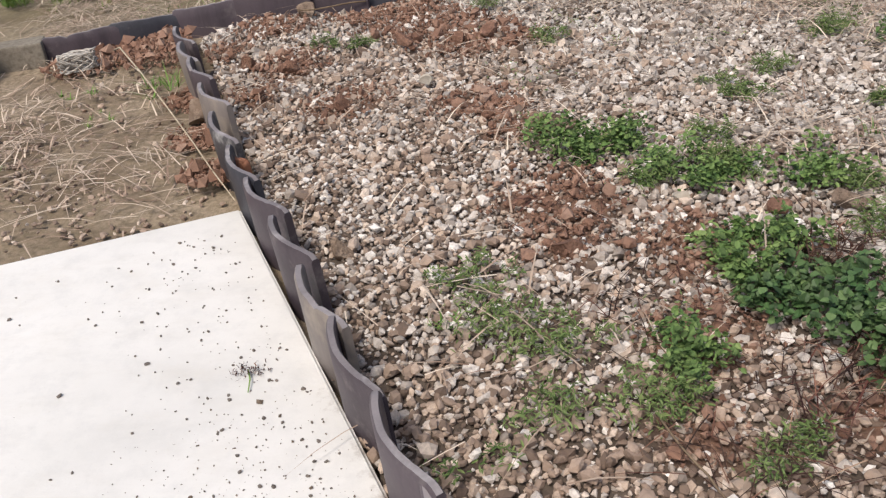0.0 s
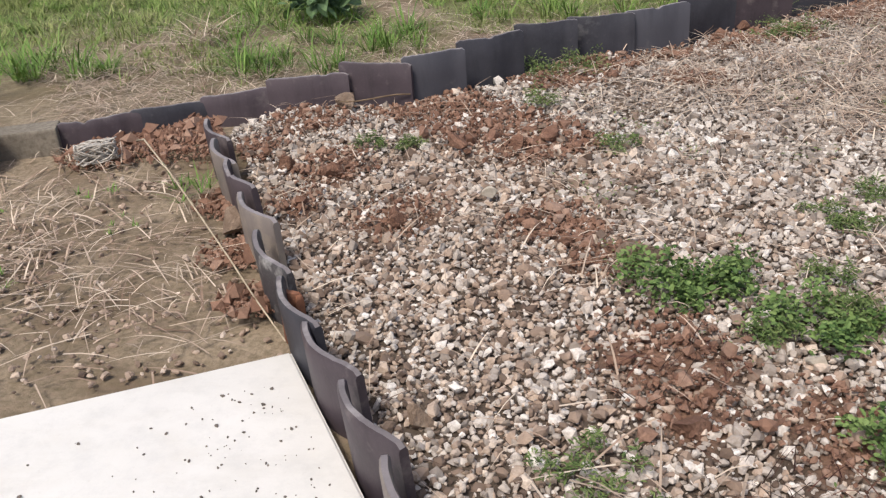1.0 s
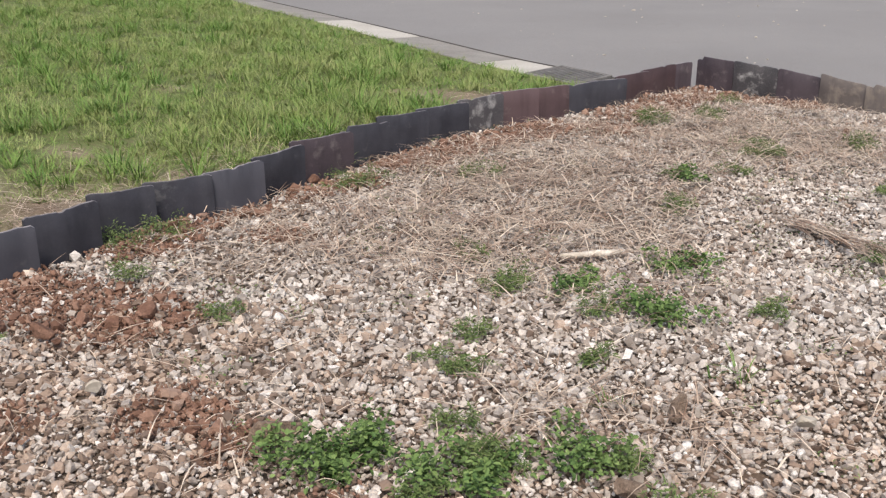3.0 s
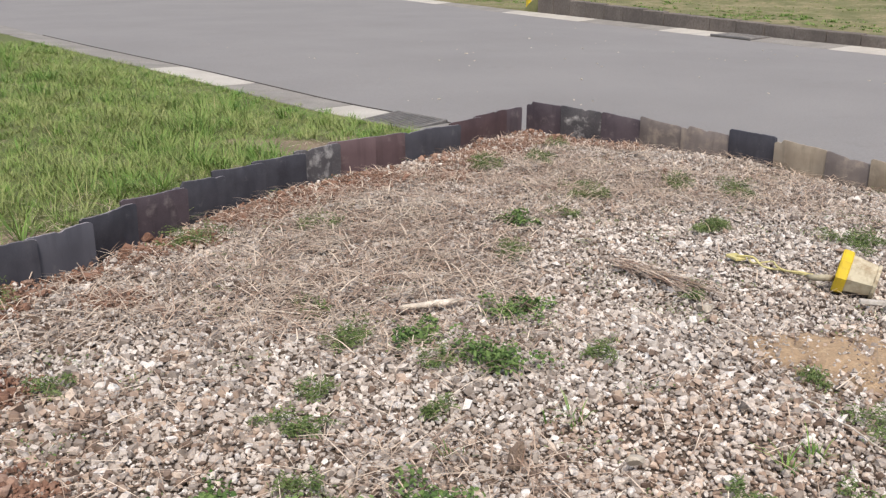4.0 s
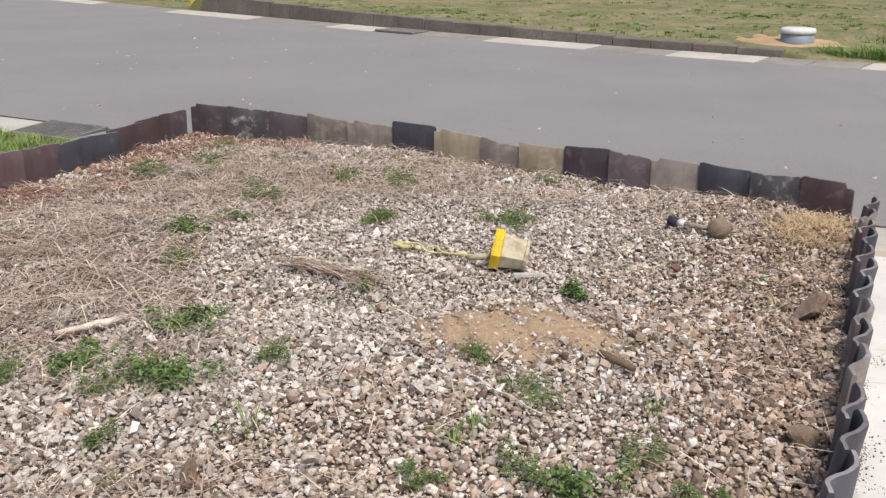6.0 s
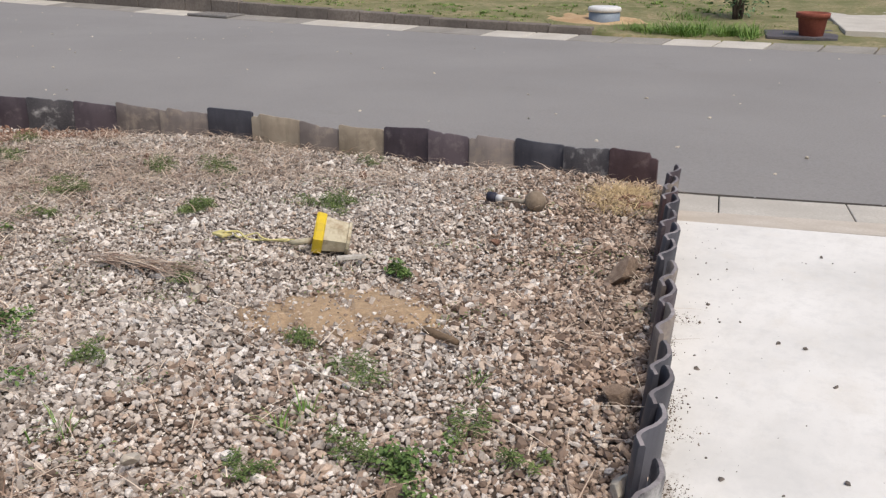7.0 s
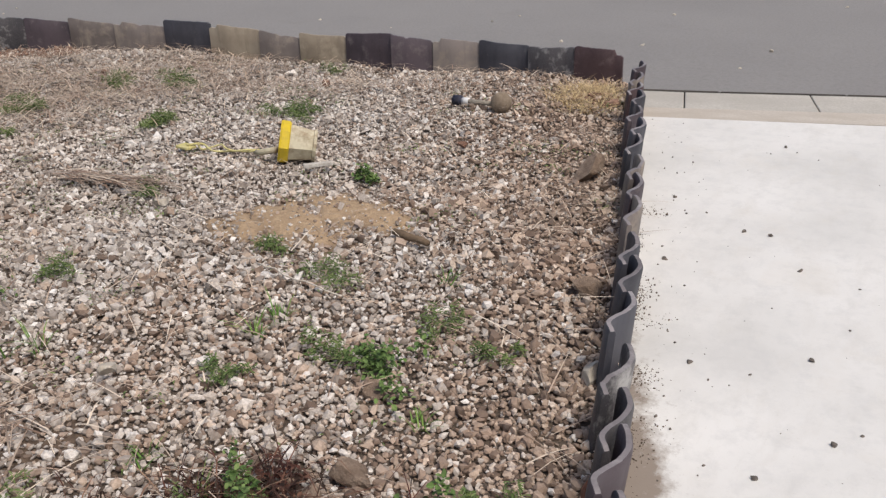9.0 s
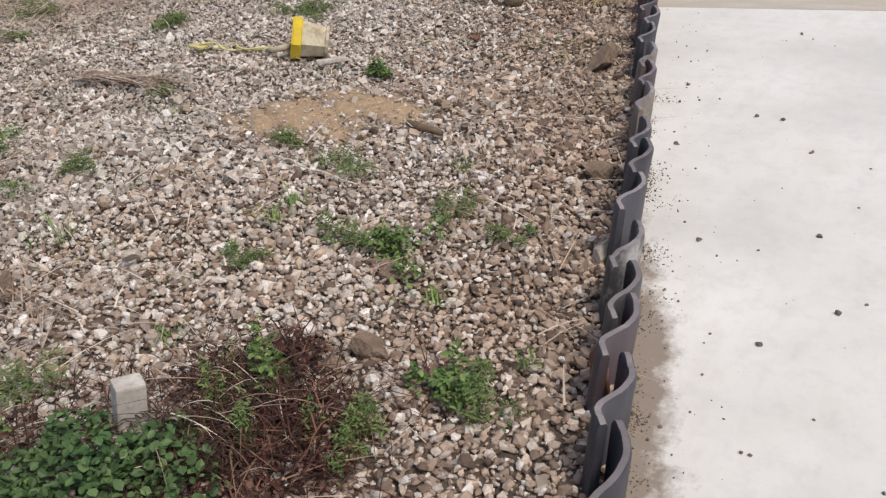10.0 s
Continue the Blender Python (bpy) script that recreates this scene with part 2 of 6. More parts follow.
T_BLUE = tile_mat("slate_blue_tile", (0.027, 0.027, 0.035), (0.058, 0.058, 0.071), (0.15, 0.148, 0.15), 0.60)
T_PURPLE = tile_mat("purple_brown_tile", (0.042, 0.032, 0.039), (0.08, 0.063, 0.073), (0.20, 0.172, 0.17), 0.57)
T_GREY = tile_mat("weathered_grey_tile", (0.095, 0.08, 0.076), (0.17, 0.146, 0.135), (0.30, 0.255, 0.21), 0.48)
T_TAN = tile_mat("lime_stained_tile", (0.19, 0.155, 0.115), (0.28, 0.235, 0.18), (0.36, 0.31, 0.24), 0.46)
T_STAIN = tile_mat("whitened_tile", (0.035, 0.033, 0.038), (0.075, 0.07, 0.075), (0.46, 0.45, 0.44), 0.535)
T_RED = tile_mat("dark_red_tile", (0.050, 0.031, 0.034), (0.092, 0.060, 0.064), (0.19, 0.15, 0.145), 0.6)
# paler colour for the upward-facing top edges of the tiles
T_RIM = tile_mat("pale_tile_rim", (0.115, 0.10, 0.104), (0.215, 0.193, 0.197), (0.40, 0.375, 0.37), 0.54)
M_TERRA = speckled("terracotta", (0.42, 0.13, 0.06), (0.56, 0.20, 0.10), 6, (0.36, 0.11, 0.055), 60, 0.8, 0.002)
M_TERRA_DULL = speckled("dull_terracotta", (0.20, 0.085, 0.05), (0.30, 0.14, 0.085), 12, (0.16, 0.07, 0.045), 80, 0.85, 0.002)
M_REDPOT = speckled("red_clay", (0.20, 0.055, 0.035), (0.28, 0.085, 0.055), 6, (0.16, 0.045, 0.03), 60, 0.7, 0.002)
M_CREAM = speckled("soiled_cream_plastic", (0.48, 0.43, 0.30), (0.66, 0.61, 0.46), 8, (0.25, 0.17, 0.09), 14, 0.5, 0.001)
M_YELLOW = speckled("yellow_plastic", (0.62, 0.44, 0.02), (0.75, 0.56, 0.04), 8, (0.55, 0.40, 0.05), 40, 0.45, 0.001)
M_ROPE = speckled("faded_yellow_strap", (0.58, 0.51, 0.20), (0.74, 0.68, 0.36), 12, (0.45, 0.39, 0.18), 60, 0.8, 0.002)
M_WOOD_PALE = speckled("bleached_wood", (0.60, 0.54, 0.46), (0.78, 0.72, 0.64), 14, (0.4, 0.33, 0.25), 60, 0.85, 0.002)
M_WOOD_GREY = speckled("weathered_wood", (0.26, 0.225, 0.18), (0.42, 0.38, 0.32), 10, (0.2, 0.17, 0.13), 70, 0.9, 0.002)
M_PEG = speckled("silvered_wood", (0.46, 0.43, 0.39), (0.66, 0.635, 0.59), 12, (0.36, 0.32, 0.27), 70, 0.9, 0.002)
M_STALK = speckled("dry_stalk", (0.42, 0.35, 0.25), (0.58, 0.50, 0.38), 14, (0.33, 0.26, 0.18), 60, 0.85, 0.001)
M_TWIG = speckled("brown_twig", (0.15, 0.105, 0.07), (0.27, 0.20, 0.13), 20, (0.12, 0.08, 0.05), 80, 0.9, 0.001)
M_BALL = speckled("muddy_ball", (0.20, 0.155, 0.115), (0.32, 0.26, 0.19), 20, (0.16, 0.12, 0.085), 90, 0.85, 0.002)
M_WHITE = speckled("white_plastic", (0.62, 0.62, 0.62), (0.74, 0.74, 0.75), 6, (0.55, 0.55, 0.55), 40, 0.5, 0.001)
M_BLUEGREY = speckled("blue_grey_plastic", (0.20, 0.245, 0.30), (0.26, 0.31, 0.37), 6, (0.18, 0.21, 0.25), 40, 0.5, 0.001)
M_NAVY = speckled("dark_blue_rubber", (0.02, 0.022, 0.04), (0.04, 0.042, 0.07), 20, (0.05, 0.045, 0.05), 60, 0.6, 0.001)
M_SHEET = speckled("dark_ground_sheet", (0.045, 0.045, 0.06), (0.09, 0.085, 0.10), 4, (0.14, 0.12, 0.11), 30, 0.7, 0.003)
M_BARK = speckled("dark_bark", (0.05, 0.04, 0.032), (0.12, 0.095, 0.075), 10, (0.03, 0.025, 0.02), 60, 0.95, 0.01)
M_TWINE = speckled("grey_twine", (0.46, 0.43, 0.39), (0.66, 0.63, 0.58), 30, (0.25, 0.21, 0.17), 120, 0.95, 0.002)
M_CRUMB = speckled("brown_crumb", (0.13, 0.10, 0.075), (0.22, 0.17, 0.13), 30, (0.10, 0.075, 0.055), 90, 0.95, 0.002)
M_GRIT = speckled("dark_grit", (0.09, 0.08, 0.07), (0.19, 0.165, 0.145), 30, (0.17, 0.14, 0.12), 90, 0.9, 0.002)

# ---------------------------------------------------------------- builders
NPR = np.random.default_rng(11)
RND = random.Random(5)


def raw_mesh(name, verts, faces, mat, smooth=False):
    """faces: an (n, 3) or (n, 4) array of indices."""
    verts, faces = np.asarray(verts, np.float32), np.asarray(faces, np.int32)
    me = bpy.data.meshes.new(name)
    k = faces.shape[1]
    me.vertices.add(len(verts))
    me.vertices.foreach_set("co", verts.ravel())
    me.loops.add(faces.size)
    me.loops.foreach_set("vertex_index", faces.ravel())
    me.polygons.add(len(faces))
    me.polygons.foreach_set("loop_start", np.arange(len(faces), dtype=np.int32) * k)
    me.update(calc_edges=True)
    me.polygons.foreach_set("use_smooth", np.full(len(faces), smooth))
    me.materials.append(mat)
    return me


def thing(name, label, category, group="", kind="", at=(0, 0, 0), turn=0.0):
    ob = new(name)
    ob.matrix_world = pose(*at, 0, 0, turn)
    return tagged(ob, label, category, group, kind)


def part(name, bm, material, parent, label="", smooth=False):
    me = bpy.data.meshes.new(name)
    bmesh.ops.recalc_face_normals(bm, faces=bm.faces)
    bm.to_mesh(me)
    bm.free()
    me.materials.append(material)
    me.polygons.foreach_set("use_smooth", [smooth] * len(me.polygons))
    ob = new(name, me)
    ob.parent = parent
    return tagged(ob, label)


def single(name, me, label, category, group="", kind="", m=None):
    ob = new(name, me)
    if m is not None:
        ob.matrix_world = m
    return tagged(ob, label, category, group, kind)


def mesh_of(name, bm, material, smooth=False):
    me = bpy.data.meshes.new(name)
    bmesh.ops.recalc_face_normals(bm, faces=bm.faces)
    bm.to_mesh(me)
    bm.free()
    me.materials.append(material)
    me.polygons.foreach_set("use_smooth", [smooth] * len(me.polygons))
    return me


def lathe(profile, seg=32, bm=None, m=None):
    """A solid of revolution about z from (r, z) pairs."""
    bm = bm or bmesh.new()
    m = m or Matrix()
    rings = []
    for r, z in profile:
        if r < 1e-6:
            rings.append([bm.verts.new(m @ Vector((0, 0, z)))])
        else:
            rings.append([bm.verts.new(m @ Vector((r * math.cos(a), r * math.sin(a), z))) for a in (2 * math.pi * i / seg for i in range(seg))])
    for a, b in zip(rings, rings[1:]):
        for i in range(seg):
            j = (i + 1) % seg
            if len(a) == 1 and len(b) > 1:
                bm.faces.new((a[0], b[i], b[j]))
            elif len(b) == 1 and len(a) > 1:
                bm.faces.new((a[i], a[j], b[0]))
            elif len(a) > 1:
                bm.faces.new((a[i], a[j], b[j], b[i]))
    return bm


def tube(points, radii, seg=8, bm=None):
    """A tapered, closed tube along points."""
    bm = bm or bmesh.new()
    pts = [Vector(p) for p in points]
    rings = []
    for i, p in enumerate(pts):
        d = (pts[min(i + 1, len(pts) - 1)] - pts[max(i - 1, 0)]).normalized()
        u = d.cross(Vector((0.13, 0.2, 1))).normalized()
        v = d.cross(u)
        r = radii[i] if isinstance(radii, (list, tuple)) else radii
        rings.append([bm.verts.new(p + r * (math.cos(a) * u + math.sin(a) * v)) for a in (2 * math.pi * k / seg for k in range(seg))])
    for a, b in zip(rings, rings[1:]):
        for i in range(seg):
            j = (i + 1) % seg
            bm.faces.new((a[i], a[j], b[j], b[i]))
    bm.faces.new(rings[0][::-1])
    bm.faces.new(rings[-1])
    return bm


def bevel_box(sx, sy, sz, bev=0.004, m=None, bm=None):
    bm = bm or bmesh.new()
    made = bmesh.ops.create_cube(bm, size=1, matrix=(m or Matrix()) @ Matrix.Diagonal((sx, sy, sz, 1)))
    edges = list({e for v in made["verts"] for e in v.link_edges})
    bmesh.ops.bevel(bm, geom=edges, offset=bev, segments=2, affect="EDGES", profile=0.6)
    return bm


_b = bmesh.new()
bmesh.ops.create_icosphere(_b, subdivisions=1, radius=1)
_b.verts.index_update()
ICO_V = np.array([v.co[:] for v in _b.verts])
ICO_F = np.array([[v.index for v in f.verts] for f in _b.faces])
_b.free()


def rotations(n, tilt=math.pi):
    """n random rotation matrices; tilt limits the lean from upright."""
    yaw, lean, axis = NPR.uniform(0, 2 * np.pi, n), NPR.uniform(-tilt, tilt, n), NPR.uniform(0, 2 * np.pi, n)
    k = np.stack([np.cos(axis), np.sin(axis), np.zeros(n)], 1)
    c, s = np.cos(lean), np.sin(lean)
    kx = np.zeros((n, 3, 3))
    kx[:, 0, 2], kx[:, 1, 2], kx[:, 2, 0], kx[:, 2, 1] = k[:, 1], -k[:, 0], -k[:, 1], k[:, 0]
    r = np.eye(3)[None] + s[:, None, None] * kx + (1 - c)[:, None, None] * (kx @ kx)
    z = np.zeros((n, 3, 3))
    z[:, 0, 0], z[:, 0, 1], z[:, 1, 0], z[:, 1, 1], z[:, 2, 2] = np.cos(yaw), -np.sin(yaw), np.sin(yaw), np.cos(yaw), 1
    return r @ z


BOX_V = np.array([(x, y, z) for x in (-1, 1) for y in (-1, 1) for z in (-1, 1)], float) * 0.72
BOX_F = np.array([(0, 1, 3), (0, 3, 2), (4, 7, 5), (4, 6, 7), (0, 5, 1), (0, 4, 5), (2, 3, 7), (2, 7, 6), (0, 2, 6), (0, 6, 4), (1, 5, 7), (1, 7, 3)])
OCT_V = np.array([(1, 0, 0), (-1, 0, 0), (0, 1, 0), (0, -1, 0), (0, 0, 1), (0, 0, -1)], float)
OCT_F = np.array([(0, 2, 4), (2, 1, 4), (1, 3, 4), (3, 0, 4), (2, 0, 5), (1, 2, 5), (3, 1, 5), (0, 3, 5)])


def pebbles(name, pos, size, mat, flat=(0.4, 0.8), rough=0.3, tilt=0.8, base_v=ICO_V, base_f=ICO_F):
    """Many angular stones at pos (n, 3) with half-lengths size (n)."""
    n = len(pos)
    shape = np.stack([np.ones(n), NPR.uniform(0.52, 0.95, n), NPR.uniform(*flat, n)], 1) * size[:, None]
    k = len(base_v)
    v = (base_v[None] * (1 + NPR.uniform(-rough, rough, (n, k, 1))) + NPR.uniform(-1, 1, (n, k, 3)) * (0.13 if k > 8 else 0.26)) * shape[:, None, :]
    v = np.einsum("nij,nkj->nki", rotations(n, tilt), v) + pos[:, None, :]
    f = base_f[None] + (np.arange(n) * k)[:, None, None]
    return raw_mesh(name, v.reshape(-1, 3), f.reshape(-1, 3), mat)


def strips(name, root, tip, width, sag, mat, n_seg=3):
    """Curved narrow blades from root to tip (n, 3); sag lifts or drops the middle."""
    n = len(root)
    t = np.linspace(0, 1, n_seg + 1)
    mid = root[:, None, :] * (1 - t)[None, :, None] + tip[:, None, :] * t[None, :, None]
    mid[:, :, 2] += (4 * t * (1 - t))[None, :] * sag[:, None]
    d = tip - root
    side = np.stack([-d[:, 1], d[:, 0], np.zeros(n)], 1) + NPR.normal(0, 1e-4, (n, 3))
    side /= np.linalg.norm(side, axis=1, keepdims=True) + 1e-9
    w = width[:, None, None] * np.maximum(0.12, 1 - t ** 2 * 0.9)[None, :, None] * 0.5
    v = np.stack([mid - side[:, None, :] * w, mid + side[:, None, :] * w], 2).reshape(n, -1, 3)
    q = np.array([[2 * i, 2 * i + 1, 2 * i + 3, 2 * i + 2] for i in range(n_seg)])
    f = q[None] + (np.arange(n) * 2 * (n_seg + 1))[:, None, None]
    return raw_mesh(name, v.reshape(-1, 3), f.reshape(-1, 4), mat)


def leaves(pos, normal_tilt, length, width):
    """Folded, pointed leaf blades: 6 corners and 4 faces each. Returns vertices and faces."""
    n = len(pos)
    base = np.array([[0, 0, 0], [0.35, 0.5, 0.10], [0.75, 0.42, 0.08], [1, 0, -0.05], [0.75, -0.42, 0.08], [0.35, -0.5, 0.10], [0.5, 0, 0.0]])
    v = base[None] * np.stack([length, width, length], 1)[:, None, :]
    v = np.einsum("nij,nkj->nki", rotations(n, normal_tilt), v) + pos[:, None, :]
    f = np.array([[0, 6, 1], [1, 6, 2], [2, 6, 3], [3, 6, 4], [4, 6, 5], [5, 6, 0]])
    return v.reshape(-1, 3), (f[None] + (np.arange(n) * 7)[:, None, None]).reshape(-1, 3)


def inside(poly, x, y):
    """Which points lie in the polygon."""
    poly = np.asarray(poly)
    res = np.zeros(np.shape(x), bool)
    for (x1, y1), (x2, y2) in zip(poly, np.roll(poly, -1, 0)):
        hit = ((y1 > y) != (y2 > y)) & (x < (x2 - x1) * (y - y1) / (y2 - y1 + 1e-12) + x1)
        res ^= hit
    return res


def blob(x, y, spots, soft=0.5, wob=0.25):
    """0 to 1: how deep points lie in a set of round patches (x, y, r) with ragged rims."""
    ragged = wob * (np.sin(x * 23 + y * 9) * np.cos(y * 19 - x * 7) + 0.6 * np.sin(x * 51 - y * 43))
    out = np.zeros(np.shape(x))
    for cx, cy, r in spots:
        out = np.maximum(out, np.clip((1 + ragged - np.hypot(x - cx, y - cy) / r) / soft, 0, 1))
    return out


def rolling(x, y):
    return 0.012 * np.sin(x * 3.1 + 1) * np.cos(y * 2.7) + 0.006 * np.sin(x * 9.0 + y * 7) + 0.004 * np.cos(x * 17 - y * 21)


# ---------------------------------------------------------------- the plan
ROW_A = [(-1.52, 3.71), (-1.30, 3.80), (-1.08, 3.89), (-0.86, 3.96), (-0.61, 3.98), (-0.39, 3.98), (-0.21, 4.08), (-0.01, 4.27), (0.19, 4.40), (0.41, 4.48), (0.63, 4.60), (0.84, 4.80),
         (1.11, 4.99), (1.34, 5.16), (1.59, 5.30), (1.86, 5.43), (2.12, 5.57), (2.37, 5.64), (2.58, 5.68), (2.79, 5.71), (3.02, 5.79), (3.28, 5.93), (3.56, 6.08), (3.73, 6.15)]
# how far back each tile's left end stands behind its neighbour
BACK_A = [0, 0, 0, 0, 0.04, 0.03, 0.07, 0.09, 0.07, 0.02, 0.08, 0.12, 0.12, 0.09, 0.09, 0.07, 0.08, 0.05, 0.02, 0.06, 0.06, 0.05, 0.04]
TILES_A = [(a[0] - 0.025, a[1] + back, b[0], b[1]) for a, b, back in zip(ROW_A, ROW_A[1:], BACK_A)]
ROW_B = [(3.76, 6.12), (3.86, 5.88), (4.02, 5.66), (4.14, 5.42), (4.20, 5.12), (4.28, 4.81), (4.31, 4.50), (4.33, 4.17), (4.37, 3.93), (4.45, 3.68), (4.42, 3.38), (4.49, 3.17), (4.55, 2.93),
         (4.59, 2.67), (4.55, 2.41), (4.57, 2.17)]
BED = ROW_A[3:] + ROW_B + [(4.52, 2.075), (0.33, 0.86), (0.22, 1.06), (-0.97, 3.74)]
NEAR_Y = [-63.44, -12.72, -5.33, 1.04, 2.15, 7.45, 8.72, 11.43, 15.27, 23.2, 63.34, 211.25]
NEAR_X = [25.35, 9.72, 7.23, 5.33, 4.99, 3.89, 3.61, 3.3, 2.74, 1.79, -3.17, -21.13]
FAR_Y = [-63.44, -4.27, 1.75, 4.07, 5.34, 7.35, 9.46, 12.63, 15.8, 18.55, 26.79, 39.57, 63.34, 211.25]
FAR_X = [27.47, 13.73, 12.25, 11.88, 11.62, 11.49, 11.49, 11.6, 11.83, 12.04, 12.99, 14.58, 17.43, 34.86]
ROAD_Z = -0.14
KERB_Y, KERB_Z = [5.55, 5.98, 7.88, 9.67, 12.95, 18.97, 31.65], [-0.013, -0.003, 0.024, 0.061, 0.114, 0.261, 0.462]


def near_x(y):
    return np.interp(y, NEAR_Y, NEAR_X)


def far_x(y):
    return np.interp(y, FAR_Y, FAR_X)


def kerb_x(y):
    return far_x(y) + 0.64


def yard_z(x, y):
    """The yard falls to the gutter's level along the road."""
    t = np.clip(1 - (near_x(y) - 0.475 - x) / 1.5, 0, 1)
    return -0.045 + rolling(x, y) * 1.2 * (1 - t) - 0.075 * t * t * (3 - 2 * t)


def grid_sheet(name, us, vs, fn, mat, keep=None):
    """A sheet over us x vs; fn gives x, y, z arrays. keep: a mask of faces by their middles."""
    uu, vv = np.meshgrid(us, vs)
    x, y, z = fn(uu, vv)
    v = np.stack([x, y, z], 2).reshape(-1, 3)
    nu, nv = len(us), len(vs)
    i = (np.arange(nv - 1)[:, None] * nu + np.arange(nu - 1)[None]).ravel()
    f = np.stack([i, i + 1, i + nu + 1, i + nu], 1)
    if keep is not None:
        mid = v[f].mean(1)
        f = f[keep(mid[:, 0], mid[:, 1])]
        used = np.unique(f)
        lut = np.zeros(len(v), int)
        lut[used] = np.arange(len(used))
        v, f = v[used], lut[f]
    return raw_mesh(name, v, f, mat, True)


# ---------------------------------------------------------------- structure
single("ground", raw_mesh("ground", [(-700, -700, -0.3), (700, -700, -0.3), (700, 700, -0.3), (-700, 700, -0.3)], [(0, 1, 2, 3)], M_LAND), "open grassy land reaching to the horizon", "ground", kind="structure")

ys = np.concatenate([np.linspace(-40, -3, 20), np.linspace(-2.5, 16, 150), np.linspace(17, 60, 40)])
single("road", grid_sheet("road", np.linspace(0, 1, 24), ys, lambda u, y: (near_x(y) * (1 - u) + (far_x(y) + 0.15) * u, y, ROAD_Z + 0.06 * u * (1 - u) + 0 * u), M_ASPHALT),
       "grey worn asphalt residential road", "road", kind="structure")
yard_me = grid_sheet("ground_yard", np.concatenate([np.linspace(-40, -5, 15), np.linspace(-4.8, 0, 130), [0.01]]), np.concatenate([np.linspace(-20, 0.5, 20), np.linspace(0.6, 14, 260), np.linspace(15, 60, 40)]),
       lambda u, y: (near_x(y) - 0.475 + np.minimum(u, 0), y, np.where(u > 0, -0.26, yard_z(near_x(y) - 0.475 + u, y))), M_YARD)
single("ground_yard", yard_me, "bare brown yard soil with dry straw and thin grass", "soil", kind="structure")

# the gravel bed's soil, with masks for red soil and sand
RED = [(-0.19, 3.81, 0.2), (-0.40, 3.94, 0.14), (0.01, 3.63, 0.2), (0.13, 3.57, 0.13), (-0.32, 3.06, 0.13), (-0.61, 3.15, 0.10), (-0.55, 3.39, 0.13), (0.30, 2.36, 0.15), (0.31, 2.20, 0.10), (0.16, 2.97, 0.06),
       (0.57, 2.14, 0.13), (0.59, 4.16, 0.12), (0.19, 2.79, 0.10), (0.62, 4.12, 0.10), (1.43, 5.05, 0.2), (1.73, 5.13, 0.18), (2.59, 5.25, 0.2), (3.77, 5.95, 0.2), (0.1, 2.99, 0.14), (0.8, 4.66, 0.14), (-0.7, 3.8, 0.16),
       (0.2, 4.25, 0.16), (3.1, 5.6, 0.16), (0.55, 1.85, 0.12), (0.80, 1.62, 0.10), (0.50, 1.58, 0.08), (2.2, 5.35, 0.2), (4.0, 5.4, 0.15), (-0.85, 3.55, 0.12), (4.15, 2.12, 0.1),
       (3.30, 5.72, 0.2), (3.55, 5.80, 0.16), (2.85, 5.55, 0.18), (3.85, 5.65, 0.14), (2.35, 5.45, 0.16), (1.90, 5.25, 0.16), (1.1, 4.78, 0.12), (0.33, 4.38, 0.12), (0.55, 4.52, 0.12), (0.95, 4.76, 0.12), (1.3, 4.98, 0.12), (-0.25, 3.98, 0.13), (0.05, 4.2, 0.1)]
SAND = [(2.40, 2.60, 0.23), (2.50, 2.42, 0.24), (2.34, 2.48, 0.21), (2.53, 2.30, 0.17), (2.30, 2.66, 0.17), (2.58, 2.52, 0.17)]
STRAW_SPOTS = [(0.41, 3.99, 0.22), (0.93, 4.02, 0.35), (1.51, 4.06, 0.42), (1.13, 3.71, 0.25), (1.52, 4.65, 0.35), (2.02, 4.81, 0.4), (1.75, 3.79, 0.3), (2.02, 4.33, 0.4), (3.07, 4.39, 0.35), (3.67, 3.98, 0.3), (2.9, 5.0, 0.4),
               (3.5, 4.9, 0.4), (4.15, 4.2, 0.2), (3.9, 3.4, 0.2), (1.45, 3.25, 0.25), (4.1, 3.0, 0.15), (1.1, 2.55, 0.15), (0.25, 1.85, 0.16), (1.15, 2.3, 0.16), (0.4, 3.3, 0.12), (3.3, 5.45, 0.28), (3.75, 5.35, 0.25), (4.0, 4.6, 0.22), (2.5, 5.3, 0.25), (0.75, 4.4, 0.22), (4.25, 3.9, 0.16), (4.2, 4.75, 0.17), (4.0, 5.25, 0.2), (4.35, 3.4, 0.13), (4.4, 2.95, 0.14), (4.4, 2.6, 0.14), (4.1, 4.4, 0.2), (1.35, 4.92, 0.18), (1.85, 5.15, 0.18), (2.4, 5.4, 0.18), (3.0, 5.58, 0.18), (3.5, 5.8, 0.18), (3.3, 4.6, 0.34), (2.6, 4.75, 0.34), (3.85, 4.0, 0.22), (3.65, 4.4, 0.28), (3.2, 5.2, 0.3), (1.2, 3.4, 0.2), (0.9, 2.75, 0.18)]

